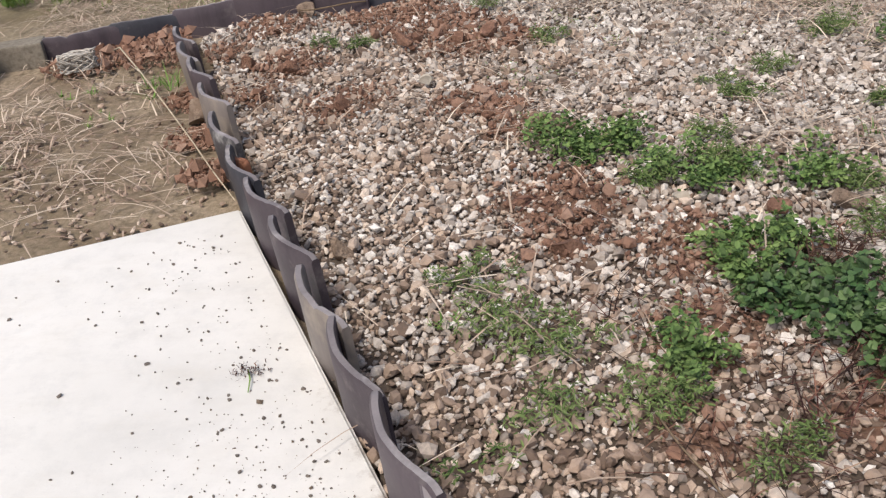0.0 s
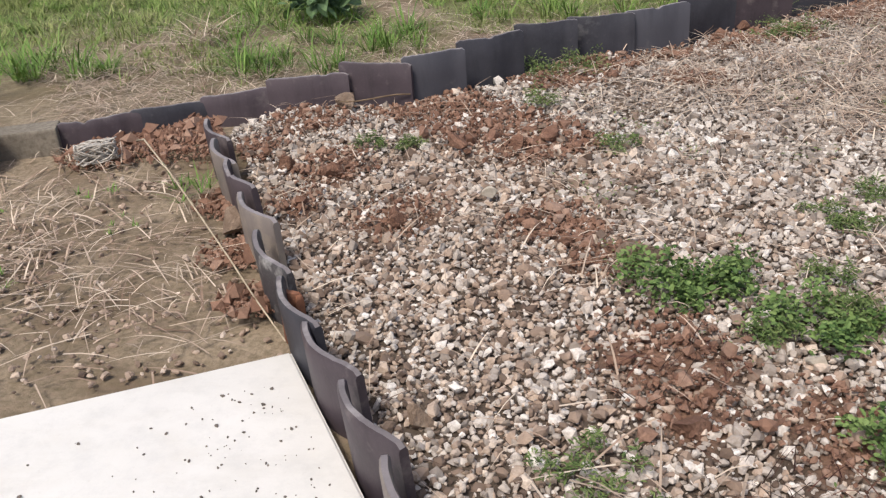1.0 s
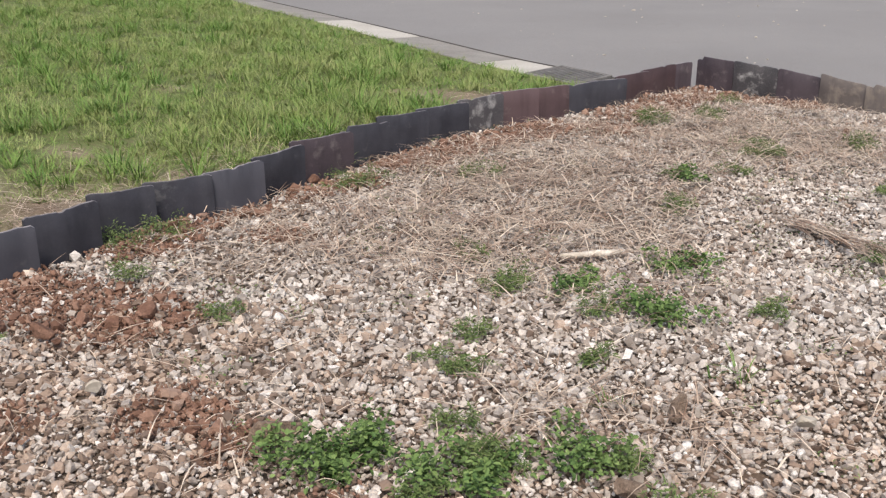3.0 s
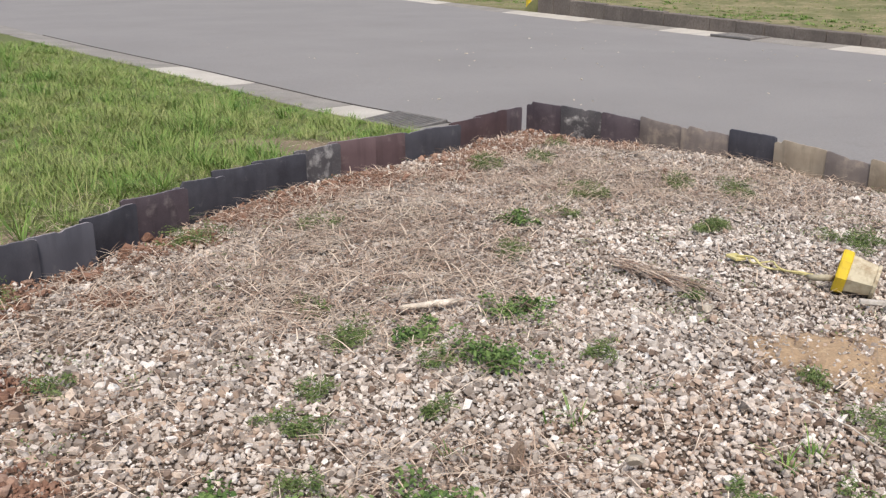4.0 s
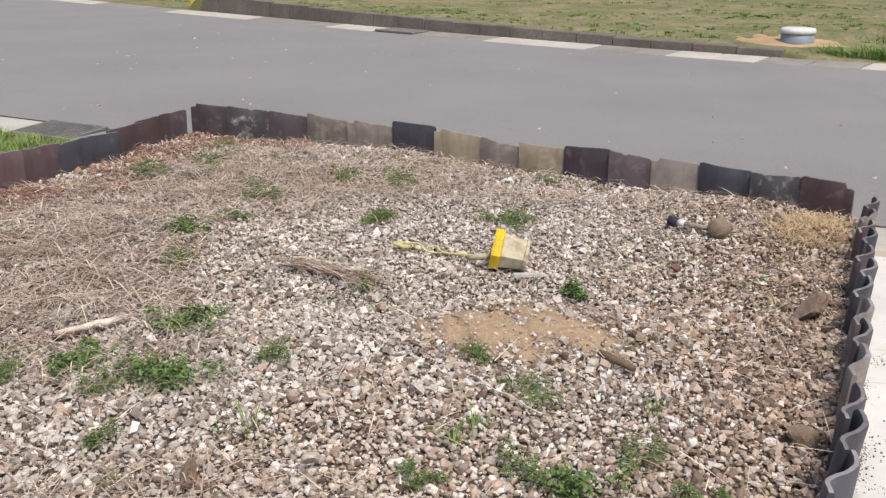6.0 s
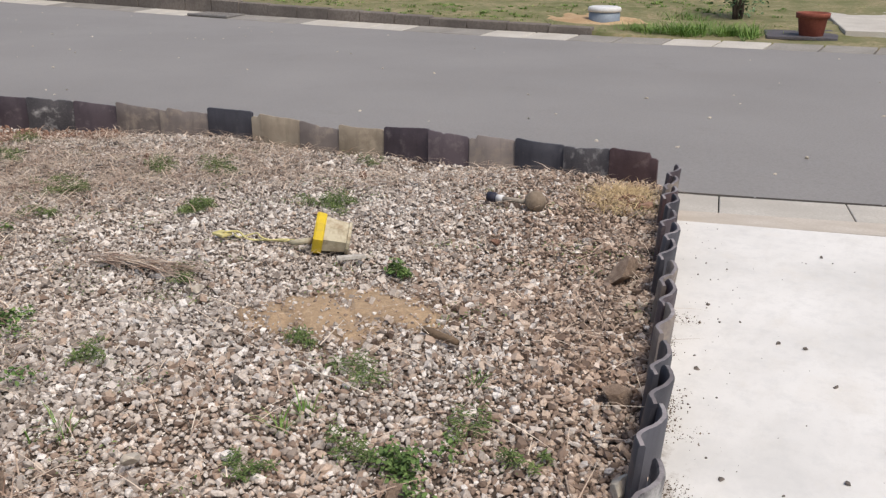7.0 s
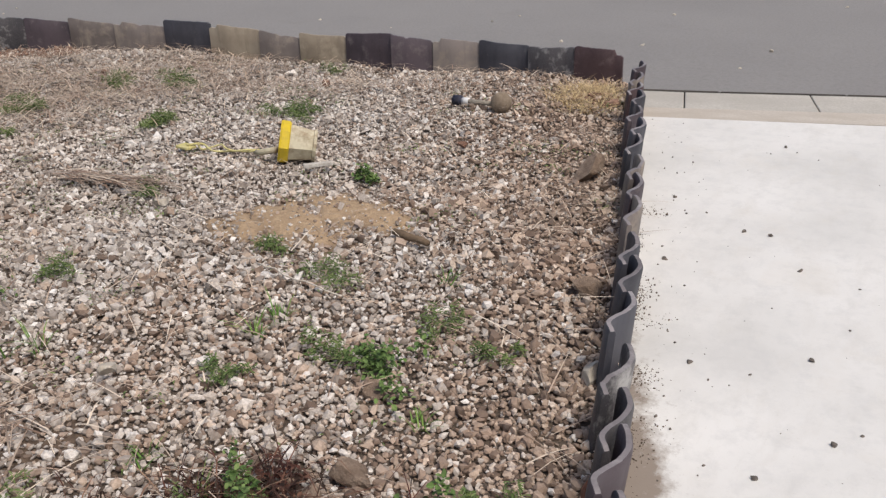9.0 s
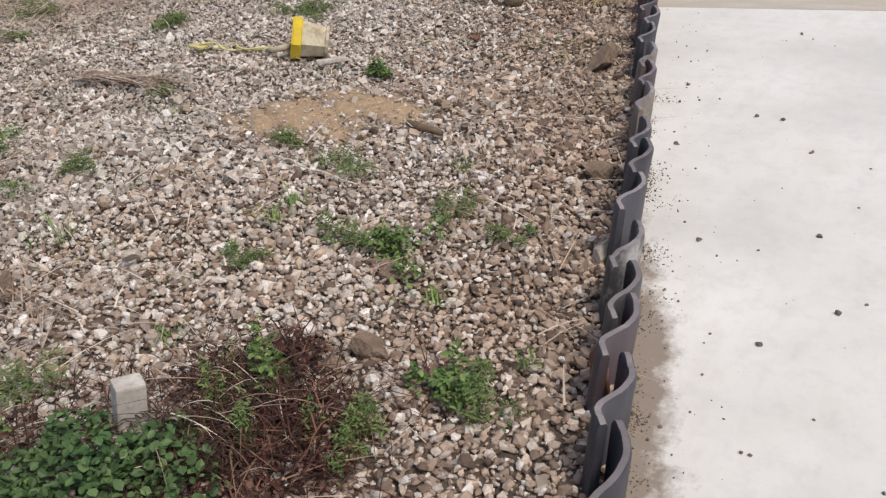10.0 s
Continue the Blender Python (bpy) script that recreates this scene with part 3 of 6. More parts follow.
bed_me = grid_sheet("ground_bed", np.arange(-1.1, 4.75, 0.03), np.arange(0.8, 6.3, 0.03), lambda x, y: (x, y, rolling(x, y) - 0.012), M_BED, keep=lambda x, y: inside(BED, x, y))
_co = np.zeros(len(bed_me.vertices) * 3, np.float32)
bed_me.vertices.foreach_get("co", _co)
_co = _co.reshape(-1, 3)
for _name, _val in (("litter", blob(_co[:, 0], _co[:, 1], STRAW_SPOTS, 1.7)), ("red", blob(_co[:, 0], _co[:, 1], RED)), ("sand", blob(_co[:, 0], _co[:, 1], SAND, 0.6, 0.25))):
    bed_me.attributes.new(_name, "FLOAT", "POINT").data.foreach_set("value", _val.astype(np.float32))
_co[:, 2] += 0.018 * blob(_co[:, 0], _co[:, 1], SAND, 0.8) + 0.012 * blob(_co[:, 0], _co[:, 1], RED, 0.8)
bed_me.vertices.foreach_set("co", _co.ravel())
bed = single("ground_bed", bed_me, "brown soil of the gravel bed with red clay and sandy patches", "soil", kind="structure")


def solid_sheet(poly, top, depth):
    """A flat slab from its outline, with a slightly rounded rim."""
    bm = bmesh.new()
    up = [bm.verts.new((x, y, top)) for x, y in poly]
    f = bm.faces.new(up)
    ext = bmesh.ops.extrude_face_region(bm, geom=[f])
    bmesh.ops.translate(bm, verts=[v for v in ext["geom"] if isinstance(v, bmesh.types.BMVert)], vec=(0, 0, -depth))
    bmesh.ops.recalc_face_normals(bm, faces=bm.faces)
    bmesh.ops.bevel(bm, geom=[e for e in bm.edges if all(abs(v.co.z - top) < 1e-5 for v in e.verts)], offset=0.006, segments=2, affect="EDGES")
    return bm


SLAB = [(0.35, 0.848), (4.025, 1.912), (4.28, 0.95), (5.4, -3.0), (-3.6, -3.0), (-3.6, 1.05), (-0.96, 2.18), (-0.45, 2.405)]
_bm = solid_sheet(SLAB, 0.0, 0.14)
# cut into a fine mesh along the tiled edge so that the dirt mask has room
for _k in range(1, 26):
    _y = -0.6 + _k * 0.12
    bmesh.ops.bisect_plane(_bm, geom=_bm.verts[:] + _bm.edges[:] + _bm.faces[:], plane_co=(0, 0.77 + (_y - 1.2) * 0.28, 0), plane_no=(-0.28, 0.96, 0))
for _k in range(40):
    bmesh.ops.bisect_plane(_bm, geom=_bm.verts[:] + _bm.edges[:] + _bm.faces[:], plane_co=(-0.6 + _k * 0.12, 0, 0), plane_no=(0.96, 0.28, 0))
slab_me = mesh_of("slab", _bm, M_SLAB)
_co = np.array([v.co[:] for v in slab_me.vertices])
_d = 0.747 + 0.2895 * _co[:, 0] - _co[:, 1]
_dirt = np.clip(1.05 - _d / 0.15, 0, 1) * np.clip((2.4 - _co[:, 0]) / 0.8, 0, 1) * (_co[:, 0] > 0.2)
_dd, _du = 0.888 * (-0.448 - _co[:, 0]) + 0.459 * (2.398 - _co[:, 1]), 0.459 * (_co[:, 0] + 0.448) - 0.888 * (_co[:, 1] - 2.398)
_dirt = np.maximum(_dirt, np.clip(0.72 - _dd / 0.2, 0, 1) * np.clip((_du - 0.5) / 0.5, 0, 1) * (_dd > -0.02) * (_du < 1.75))
slab_me.attributes.new("dirt", "FLOAT", "POINT").data.foreach_set("value", _dirt.astype(np.float32))
single("pavement_slab", slab_me, "pale smooth concrete driveway slab with grit on it", "slab", kind="structure")

# apron between slab and gutter
_n = 10
_v, _f = [], []
for _i in range(_n + 1):
    _t = _i / _n
    _p = Vector((4.03, 1.895)).lerp(Vector((5.4, -3.0)), _t)
    _y2 = 2.06 + (-3.2 - 2.03) * _t
    _v += [(_p.x + 0.002, _p.y, -0.003), (near_x(_y2) - 0.475, _y2, ROAD_Z + 0.036), (near_x(_y2) - 0.475, _y2, -0.25), (_p.x + 0.002, _p.y, -0.2)]
    if _i:
        for _k in range(4):
            _a, _b2 = 4 * (_i - 1), 4 * _i
            _f.append((_a + _k, _a + (_k + 1) % 4, _b2 + (_k + 1) % 4, _b2 + _k))
single("pavement_apron", raw_mesh("pavement_apron", _v, _f, M_APRON), "brown-tinted mortar apron along the driveway", "apron", kind="structure")


def strip_block(x_of, y0, y1, o0, z0, o1, z1, depth, mat, gap=0.006, skew=0.0, bevel=0.008):
    """A block of a gutter or kerb between two stations along a curving line."""
    bm = bmesh.new()
    a, b = y0 + gap, y1 - gap
    top = [bm.verts.new((float(x_of(y)) + o, y + skew * o, z)) for y, o, z in ((a, o0, z0), (b, o0, z0), (b, o1, z1), (a, o1, z1))]
    low = [bm.verts.new((v.co.x, v.co.y, min(z0, z1) - depth)) for v in top]
    bm.faces.new(top)
    bm.faces.new(low[::-1])
    for i in range(4):
        j = (i + 1) % 4
        bm.faces.new((top[i], low[i], low[j], top[j]))
    bmesh.ops.recalc_face_normals(bm, faces=bm.faces)
    bmesh.ops.bevel(bm, geom=[e for e in bm.edges if all(v in top for v in e.verts)], offset=bevel, segments=1, affect="EDGES")
    return bm


near_gutter = thing("gutter_near", "weathered concrete channel blocks along the road", "gutter", kind="structure")
_y = -2.23
while _y < 17:
    if not 7.3 < _y < 7.5:
        white = _y < 2.1 or 7.9 < _y < 8.1 or 10.3 < _y < 11.8
        part("block", strip_block(near_x, _y, _y + 0.6, -0.24 if 2.1 < _y < 6.3 else -0.47, ROAD_Z + 0.03, -0.012, ROAD_Z + 0.004, 0.12, None, 0.003 if _y < 2.1 else 0.006, 0.5 if _y > 6 else 0.25, 0.003 if _y < 2.1 else 0.008), M_GUTTER if white else M_GUTTER_DIRTY, near_gutter)
    _y += 0.6
while _y < 60:
    part("block", strip_block(near_x, _y, _y + 3.0, -0.5, ROAD_Z + 0.03, -0.012, ROAD_Z + 0.004, 0.12, None), M_GUTTER_DIRTY, near_gutter)
    _y += 3.0
for _k in range(33):
    part("joint", strip_block(near_x, -2.4 + 0.6 * _k, -1.8 + 0.6 * _k, -0.008, ROAD_Z + 0.008, 0.014, ROAD_Z + 0.009, 0.05, None, 0.0), M_JOINT, near_gutter, "dark joint beside the asphalt")

far_gutter = thing("gutter_far", "concrete channel blocks along the far side of the road", "gutter", kind="structure")
_y = -1.5
while _y < 30:
    white = 3.0 < _y + 0.3 < 4.3 or 5.5 < _y + 0.3 < 6.7 or 7.9 < _y + 0.3 < 9.6 or 12.2 < _y + 0.3 < 13.3 or 15.7 < _y + 0.3 < 18.7 or 22.5 < _y + 0.3 < 27
    part("block", strip_block(far_x, _y, _y + 0.6, 0.14, ROAD_Z + 0.006, 0.63, ROAD_Z + 0.034, 0.12, None, 0.012), M_GUTTER if white else M_GUTTER_DIRTY, far_gutter)
    _y += 0.6
while _y < 78:
    part("block", strip_block(far_x, _y, _y + 3.0, 0.14, ROAD_Z + 0.006, 0.68, ROAD_Z + 0.034, 0.12, None), M_GUTTER_DIRTY, far_gutter)
    _y += 3.0

kerb = thing("kerb_far", "dark weathered concrete kerb stones stepping up along the far lot", "kerb", kind="structure")
_y = 5.55
while _y < 18.1:
    _h = float(np.interp(_y + 0.3, KERB_Y, KERB_Z)) + RND.uniform(-0.006, 0.006)
    part("kerb_stone", strip_block(kerb_x, _y, _y + 0.6, RND.uniform(-0.008, 0.008), _h - 0.01, 0.13, _h, 0.3 + _h, None, 0.008), M_KERB, kerb)
    _y += 0.6


def far_ground(u, y):
    x = kerb_x(y) + np.where((y > 5.6) & (y < 18.4), 0.09, -0.03) + u
    edge = np.interp(y, [0, 4.4, 5.5, 6.0, 7.9, 9.7, 13.0, 18.3, 18.6, 22, 60], [-0.12, -0.11, -0.06, -0.03, 0.0, 0.03, 0.085, 0.23, -0.08, -0.10, -0.10])
    return x, y, np.where(u < 0, -0.35, edge + 0.018 * u + rolling(x * 0.7, y * 0.7) * np.minimum(2, 2 * np.abs(u)))


single("ground_far_lot", grid_sheet("ground_far_lot", np.concatenate([[-0.004], np.linspace(0, 6, 60), np.linspace(6.5, 60, 40)]), np.concatenate([np.linspace(-30, 0, 20), np.linspace(0.3, 20, 90), np.linspace(21, 90, 50)]), far_ground, M_FAR),
       "vacant lot of thin grass and dry soil", "ground", kind="structure")

# ---------------------------------------------------------------- roof tiles on edge


SHEET_BEND = ([0, 0.15, 0.4, 0.62, 0.82, 1.0], [0.0, -0.007, -0.012, -0.004, 0.008, 0.003])
C_BEND = ([0, 0.12, 0.35, 0.58, 0.72, 0.85, 0.95, 1.0], [0.008, 0.020, 0.026, 0.010, -0.012, -0.025, -0.022, -0.011])
D_BEND = ([0, 0.15, 0.4, 0.6, 0.75, 0.88, 1.0], [-0.002, -0.014, -0.020, -0.013, -0.002, 0.010, 0.018])


def tile_mesh(name, width, bend, h0, h1, seed, mat, notch="", rim=True):
    """A curved roof tile standing on end: bend gives its line in plan, h0 and h1 the height at its two ends."""
    rnd = random.Random(seed)
    n, thick = 22, 0.017
    ss = np.linspace(0, 1, n + 1)
    off = np.interp(np.linspace(-0.02, 1.02, 4 * n + 1), *bend)
    off = np.convolve(np.pad(off, 6, "reflect", reflect_type="odd"), np.ones(13) / 13, "valid")[::4]
    pts = [Vector((s * width, o)) for s, o in zip(ss, off)]
    chip, wave = rnd.uniform(0.15, 0.85), rnd.uniform(0, 6)
    bm = bmesh.new()
    rows = []
    for i, p in enumerate(pts):
        d = (pts[min(i + 1, n)] - pts[max(i - 1, 0)]).normalized()
        q = Vector((-d.y, d.x))
        s = i / n
        top = h0 + (h1 - h0) * s + rnd.uniform(-0.0011, 0.0011) + 0.0025 * math.sin(4 * s + wave)
        if seed % 3 == 0:
            top -= 0.009 * max(0, 1 - abs(s - chip) / 0.07)
        if (notch == "L" and s < 0.16) or (notch == "R" and s > 0.86):
            top -= 0.022
        if i in (0, n):
            top -= 0.006
        ring = []
        for z, k in ((-0.15, 1), (top * 0.5, 1), (top - 0.006, 1), (top, 0.6)):
            ring.append((bm.verts.new((p.x + q.x * thick / 2 * k, p.y + q.y * thick / 2 * k, z)), bm.verts.new((p.x - q.x * thick / 2 * k, p.y - q.y * thick / 2 * k, z))))
        rows.append(ring)
    for a, b in zip(rows, rows[1:]):
        for j in range(3):
            bm.faces.new((a[j][0], b[j][0], b[j + 1][0], a[j + 1][0]))
            bm.faces.new((a[j][1], a[j + 1][1], b[j + 1][1], b[j][1]))
        bm.faces.new((a[3][0], b[3][0], b[3][1], a[3][1]))
        bm.faces.new((a[0][1], b[0][1], b[0][0], a[0][0]))
    for r, flip in ((rows[0], 0), (rows[-1], 1)):
        for j in range(3):
            f = (r[j][0], r[j + 1][0], r[j + 1][1], r[j][1])
            bm.faces.new(f[::-1] if flip else f)
    me = mesh_of(name, bm, mat, True)
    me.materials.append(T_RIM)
    # faces that point upward get the paler rim colour
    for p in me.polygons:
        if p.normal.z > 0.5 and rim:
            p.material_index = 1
    me.set_sharp_from_angle(angle=radians(50))
    return me


TILE_WORDS = {"slate_blue_tile": "dark slate-blue glazed roof tile", "purple_brown_tile": "dark purple-brown roof tile", "weathered_grey_tile": "weathered grey-brown roof tile",
              "lime_stained_tile": "tan lime-stained roof tile", "whitened_tile": "dark roof tile with white lime marks", "dark_red_tile": "dark red-brown roof tile"}
TILE_KEYS = {"p": T_PURPLE, "b": T_BLUE, "g": T_GREY, "t": T_TAN, "s": T_STAIN, "r": T_RED}
_seed = itertools.count(3)


def put_tile(p, ang, width, bend, h0, h1, mat, lean, where, notch="", rim=True):
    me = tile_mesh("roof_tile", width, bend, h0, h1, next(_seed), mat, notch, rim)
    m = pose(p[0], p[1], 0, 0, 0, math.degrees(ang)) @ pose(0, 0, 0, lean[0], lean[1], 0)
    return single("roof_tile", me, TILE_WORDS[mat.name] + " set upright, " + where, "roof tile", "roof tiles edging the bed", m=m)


# between gravel and lawn: each tile overlaps the next like a shingle, from its left end to its right end
for (_x0, _y0, _x1, _y1), _k, _h, _c in zip(TILES_A, "pbpppbbbbbbpbbbsrrbbrrp", [0.06, 0.07, 0.085, 0.118, 0.148, 0.165] + [0.168] * 18, "............L.........."):
    _d = Vector((_x1 - _x0, _y1 - _y0))
    _h += RND.uniform(-0.004, 0.004)
    put_tile((_x0, _y0), math.atan2(_d.y, _d.x), _d.length + 0.012, SHEET_BEND, _h, _h, TILE_KEYS[_k], (RND.uniform(-2, 2), RND.uniform(-0.6, 0.6)), "between gravel and lawn", _c.strip("."))

# between gravel and road, with small gaps; heights at the two ends of each
H_B = [(0.21, 0.20), (0.21, 0.172), (0.179, 0.15), (0.178, 0.15), (0.17, 0.142), (0.18, 0.181), (0.176, 0.16), (0.161, 0.118), (0.155, 0.132), (0.157, 0.174), (0.173, 0.142), (0.16, 0.142), (0.156, 0.136), (0.135, 0.158), (0.168, 0.149)]
for _a, _b2, (_h0, _h1), _k, _c in zip(ROW_B, ROW_B[1:], H_B, "pspggbtgtppgbsr", "L...L.L....L..R"):
    _d = Vector(_b2) - Vector(_a)
    put_tile(Vector(_a) + _d * 0.03, math.atan2(_d.y, _d.x) + 0.02, _d.length * 0.985, SHEET_BEND, _h0, _h1, TILE_KEYS[_k], (RND.uniform(-2, 2), 0), "between gravel and road", _c.strip("."), False)

# beside the driveway slab: stations of each tile's inner roll along the slab's edge
C_ROLLS = [4.29, 4.11, 3.925, 3.76, 3.515, 3.335, 3.15, 2.915, 2.717, 2.52, 2.268, 2.09, 1.893, 1.66, 1.505, 1.354, 1.165, 0.987, 0.81, 0.63]
for _x, _k in zip(C_ROLLS, "pgrbpbbgpgbbbsspbbpb"):
    _x += 0.85 * 0.226 * 0.9605 + RND.uniform(-0.008, 0.008)
    _h = 0.138 + RND.uniform(-0.01, 0.01)
    put_tile((_x - 0.026 * 0.278, 0.747 + 0.2895 * _x + 0.026 * 0.9605), math.atan2(-0.278, -0.9605) + radians(RND.uniform(-4, 4)), RND.uniform(0.215, 0.236), C_BEND, _h, _h, TILE_KEYS[_k], (RND.uniform(-8, -3), RND.uniform(-2, 2)), "beside the driveway slab")

# along the inner side of the slab and on past its corner
D_ENDS = [-1.24, -1.02, -0.80, -0.59, -0.357, -0.11, 0.097, 0.331, 0.553, 0.749, 0.976, 1.169, 1.37, 1.56]
for _u, _k in zip(D_ENDS, "pgpgsbppgppppb"):
    _h = 0.135 + RND.uniform(-0.01, 0.01)
    _o = 0.031 + RND.uniform(-0.006, 0.006) - 0.045 * min(0, _u + 0.3)
    put_tile((-0.448 + 0.459 * _u + 0.888 * _o, 2.398 - 0.888 * _u + 0.459 * _o), math.atan2(-0.888, 0.459) + radians(RND.uniform(-4, 4)), RND.uniform(0.225, 0.25), D_BEND, _h, _h, TILE_KEYS[_k], (RND.uniform(1, 5), RND.uniform(-2, 2)), "beside the concrete slab")

kb = thing("kerb_block", "low weathered tan concrete block continuing the tile edging", "kerb block", at=(-1.86, 3.62, 0.0), turn=17)
part("block", bevel_box(0.66, 0.10, 0.20, 0.008, pose(0, 0, -0.045)), M_BLOCK, kb)

for _p, _ang, _wid, _hgt in (((1.39, 1.19), 198, 0.055, 0.122), ((-0.49, 2.53), -40, 0.06, 0.105)):
    _me = tile_mesh("tile_shard", _wid, SHEET_BEND, _hgt, _hgt - 0.01, 7, M_TERRA_DULL, "", False)
    single("tile_shard", _me, "broken orange clay tile shard wedged between the tiles", "tile shard", m=pose(_p[0], _p[1], 0.0, 5, 8, _ang))

# ---------------------------------------------------------------- gravel, clods, straw
def stone_grid(cell, keep):
    """Jittered points over the bed where keep(x, y) holds."""
    x, y = np.meshgrid(np.arange(-1.1, 4.7, cell), np.arange(0.84, 6.25, cell))
    x = x.ravel() + NPR.uniform(-0.6, 0.6, x.size) * cell
    y = y.ravel() + NPR.uniform(-0.6, 0.6, y.size) * cell
    ok = inside(BED, x, y) & keep(x, y)
    return x[ok], y[ok]


def front(x, y):
    """The front of the bed, by the slab."""
    return np.hypot(x - 0.4, y - 0.9) < 2.1


_fx, _fy = stone_grid(0.0108, front)
_rx, _ry = stone_grid(0.0119, lambda x, y: ~front(x, y))
gx, gy = np.concatenate([_fx, _rx]), np.concatenate([_fy, _ry])
_red, _sand, _straw = blob(gx, gy, RED), blob(gx, gy, SAND, 0.75, 0.28), blob(gx, gy, STRAW_SPOTS, 0.8)
_keep = NPR.random(len(gx)) > np.maximum.reduce([0.62 * _red, 0.76 * _sand, 0.33 * _straw])
gx, gy = gx[_keep], gy[_keep]
# brown, coarser stone lies towards the driveway side and in the front corner
_brown = 1 / (1 + np.exp(-((1.06 + 0.40 * gx + 0.1 * np.sin(gx * 5) - gy) * 5)))
_brown = np.maximum(_brown, 0.58 / (1 + np.exp(-((0.55 - gx) * 4))) * (gy < 3.6))
_brown = np.maximum(_brown, 0.95 / (1 + np.exp(-((1.25 - gx) * 6))) / (1 + np.exp(-((1.85 - gy) * 7))))
_isb = NPR.random(len(gx)) < np.clip(_brown, 0.08 + 0.26 * (gy < 2.7), 0.95)
_sz = NPR.lognormal(np.log(0.0071), 0.38, len(gx)) * np.where(_isb, 1.05, 1.0) * np.where(front(gx, gy), 0.97, 1.0) * (1 - 0.35 * blob(gx, gy, SAND, 0.7))
_gz = rolling(gx, gy) - 0.012 + 0.55 * _sz + 0.012 * blob(gx, gy, SAND, 0.8) + NPR.uniform(-0.008, 0.008, len(gx)) + 0.012 * blob(gx, gy, RED, 0.8)
_p = np.stack([gx, gy, _gz], 1)
_near, _far = front(gx, gy), np.hypot(gx - 0.4, gy - 0.9) > 2.9
# the 300 largest at the front are pieces of their own, built at the end
_zone = np.hypot(gx - 0.95, gy - 1.5) < 0.5
_big = np.argsort(np.where(_zone, -_sz, 1.0))[:300]
PIECES = [(*_p[_i], min(float(_sz[_i]), 0.0165), bool(_isb[_i])) for _i in _big]
_single = np.zeros(len(gx), bool)
_single[_big] = True
for _mask, _mt, _lab in ((~_isb, M_PALE, "pale grey and white crushed gravel"), (_isb, M_BROWN, "brown and buff crushed gravel")):
    for _zone, _bv, _bf, _where in ((_near, ICO_V, ICO_F, " at the front of the bed"), (~_near & ~_far, BOX_V, BOX_F, " in the middle of the bed"), (_far, OCT_V, OCT_F, " across the back of the bed")):
        _k = _mask & _zone & ~_single
        _g = 1.14 if _zone is _far else 1.0
        single("gravel", pebbles("gravel", _p[_k], np.clip(_sz[_k], 0.004, 0.0175) * _g, _mt, (0.45, 0.9), 0.36, 1.0, _bv, _bf), _lab + _where, "gravel", kind="stuff")
# fine chips that fill the gaps
_n = 20000
_x, _y = NPR.uniform(-1.0, 4.6, _n), NPR.uniform(0.86, 6.2, _n)
_k = inside(BED, _x, _y)
_x, _y = _x[_k], _y[_k]
_s = NPR.uniform(0.0022, 0.0052, len(_x))
single("gravel_chips", pebbles("gravel_chips", np.stack([_x, _y, rolling(_x, _y) - 0.004 + NPR.uniform(0, 0.007, len(_x))], 1), _s, M_PALE, (0.35, 0.7), 0.3, 1.0, OCT_V, OCT_F), "fine pale stone chips between the gravel", "gravel", kind="stuff")


def scatter(spots, n):
    """n points spread over round patches by area, thinner towards the rims."""
    w = np.array([r * r for _, _, r in spots])
    k = NPR.choice(len(spots), n, p=w / w.sum())
    s = np.array(spots)[k]
    a, r = NPR.uniform(0, 2 * np.pi, n), np.sqrt(NPR.random(n)) * NPR.uniform(0.75, 1.35, n) * s[:, 2]
    return s[:, 0] + r * np.cos(a), s[:, 1] + r * np.sin(a)


cx, cy = scatter(RED, 14000)
_k = inside(BED, cx, cy)
cx, cy = cx[_k], cy[_k]
_cs = np.clip(NPR.lognormal(np.log(0.0046), 0.45, len(cx)), 0.003, 0.010)
single("soil_clods", pebbles("soil_clods", np.stack([cx, cy, rolling(cx, cy) + 0.008 + _cs * 0.5], 1), _cs, M_CLOD, (0.6, 1.0), 0.4, 1.0, OCT_V, OCT_F), "crumbled red-brown clay clods on the gravel", "soil", kind="stuff")
_lx, _ly = scatter([(x, y, r * 0.85) for x, y, r in RED], 2200)
_k = inside(BED, _lx, _ly)
_lx, _ly = _lx[_k], _ly[_k]
_cs = np.clip(NPR.lognormal(np.log(0.0088), 0.42, len(_lx)), 0.005, 0.026)
single("soil_lumps", pebbles("soil_lumps", np.stack([_lx, _ly, rolling(_lx, _ly) + 0.006 + _cs * 0.35], 1), _cs, M_CLOD, (0.55, 0.95), 0.42, 1.0), "larger rounded lumps of red-brown clay", "soil", kind="stuff")
# heap of clods by the tile corner, outside the bed
_hx, _hy = scatter([(-0.92, 3.66, 0.14), (-1.1, 3.72, 0.18), (-0.80, 3.2, 0.10), (-0.70, 2.9, 0.09), (-1.35, 3.65, 0.14), (-0.60, 2.65, 0.07)], 7000)
_k = _hx < -0.97 + (3.74 - _hy) * 0.464 - 0.03
_hx, _hy = _hx[_k], _hy[_k]
_cs = np.clip(NPR.lognormal(np.log(0.0045), 0.6, len(_hx)), 0.003, 0.035)
single("soil_heap", pebbles("soil_heap", np.stack([_hx, _hy, -0.02 + 0.05 * np.exp(-((_hx + 1.05) ** 2 + (_hy - 3.72) ** 2) / 0.03) + _cs * 0.5], 1), _cs, M_CLOD, (0.6, 1.0), 0.4, 1.0, OCT_V, OCT_F), "loose red-brown soil heaped against the tiles", "soil", kind="stuff")


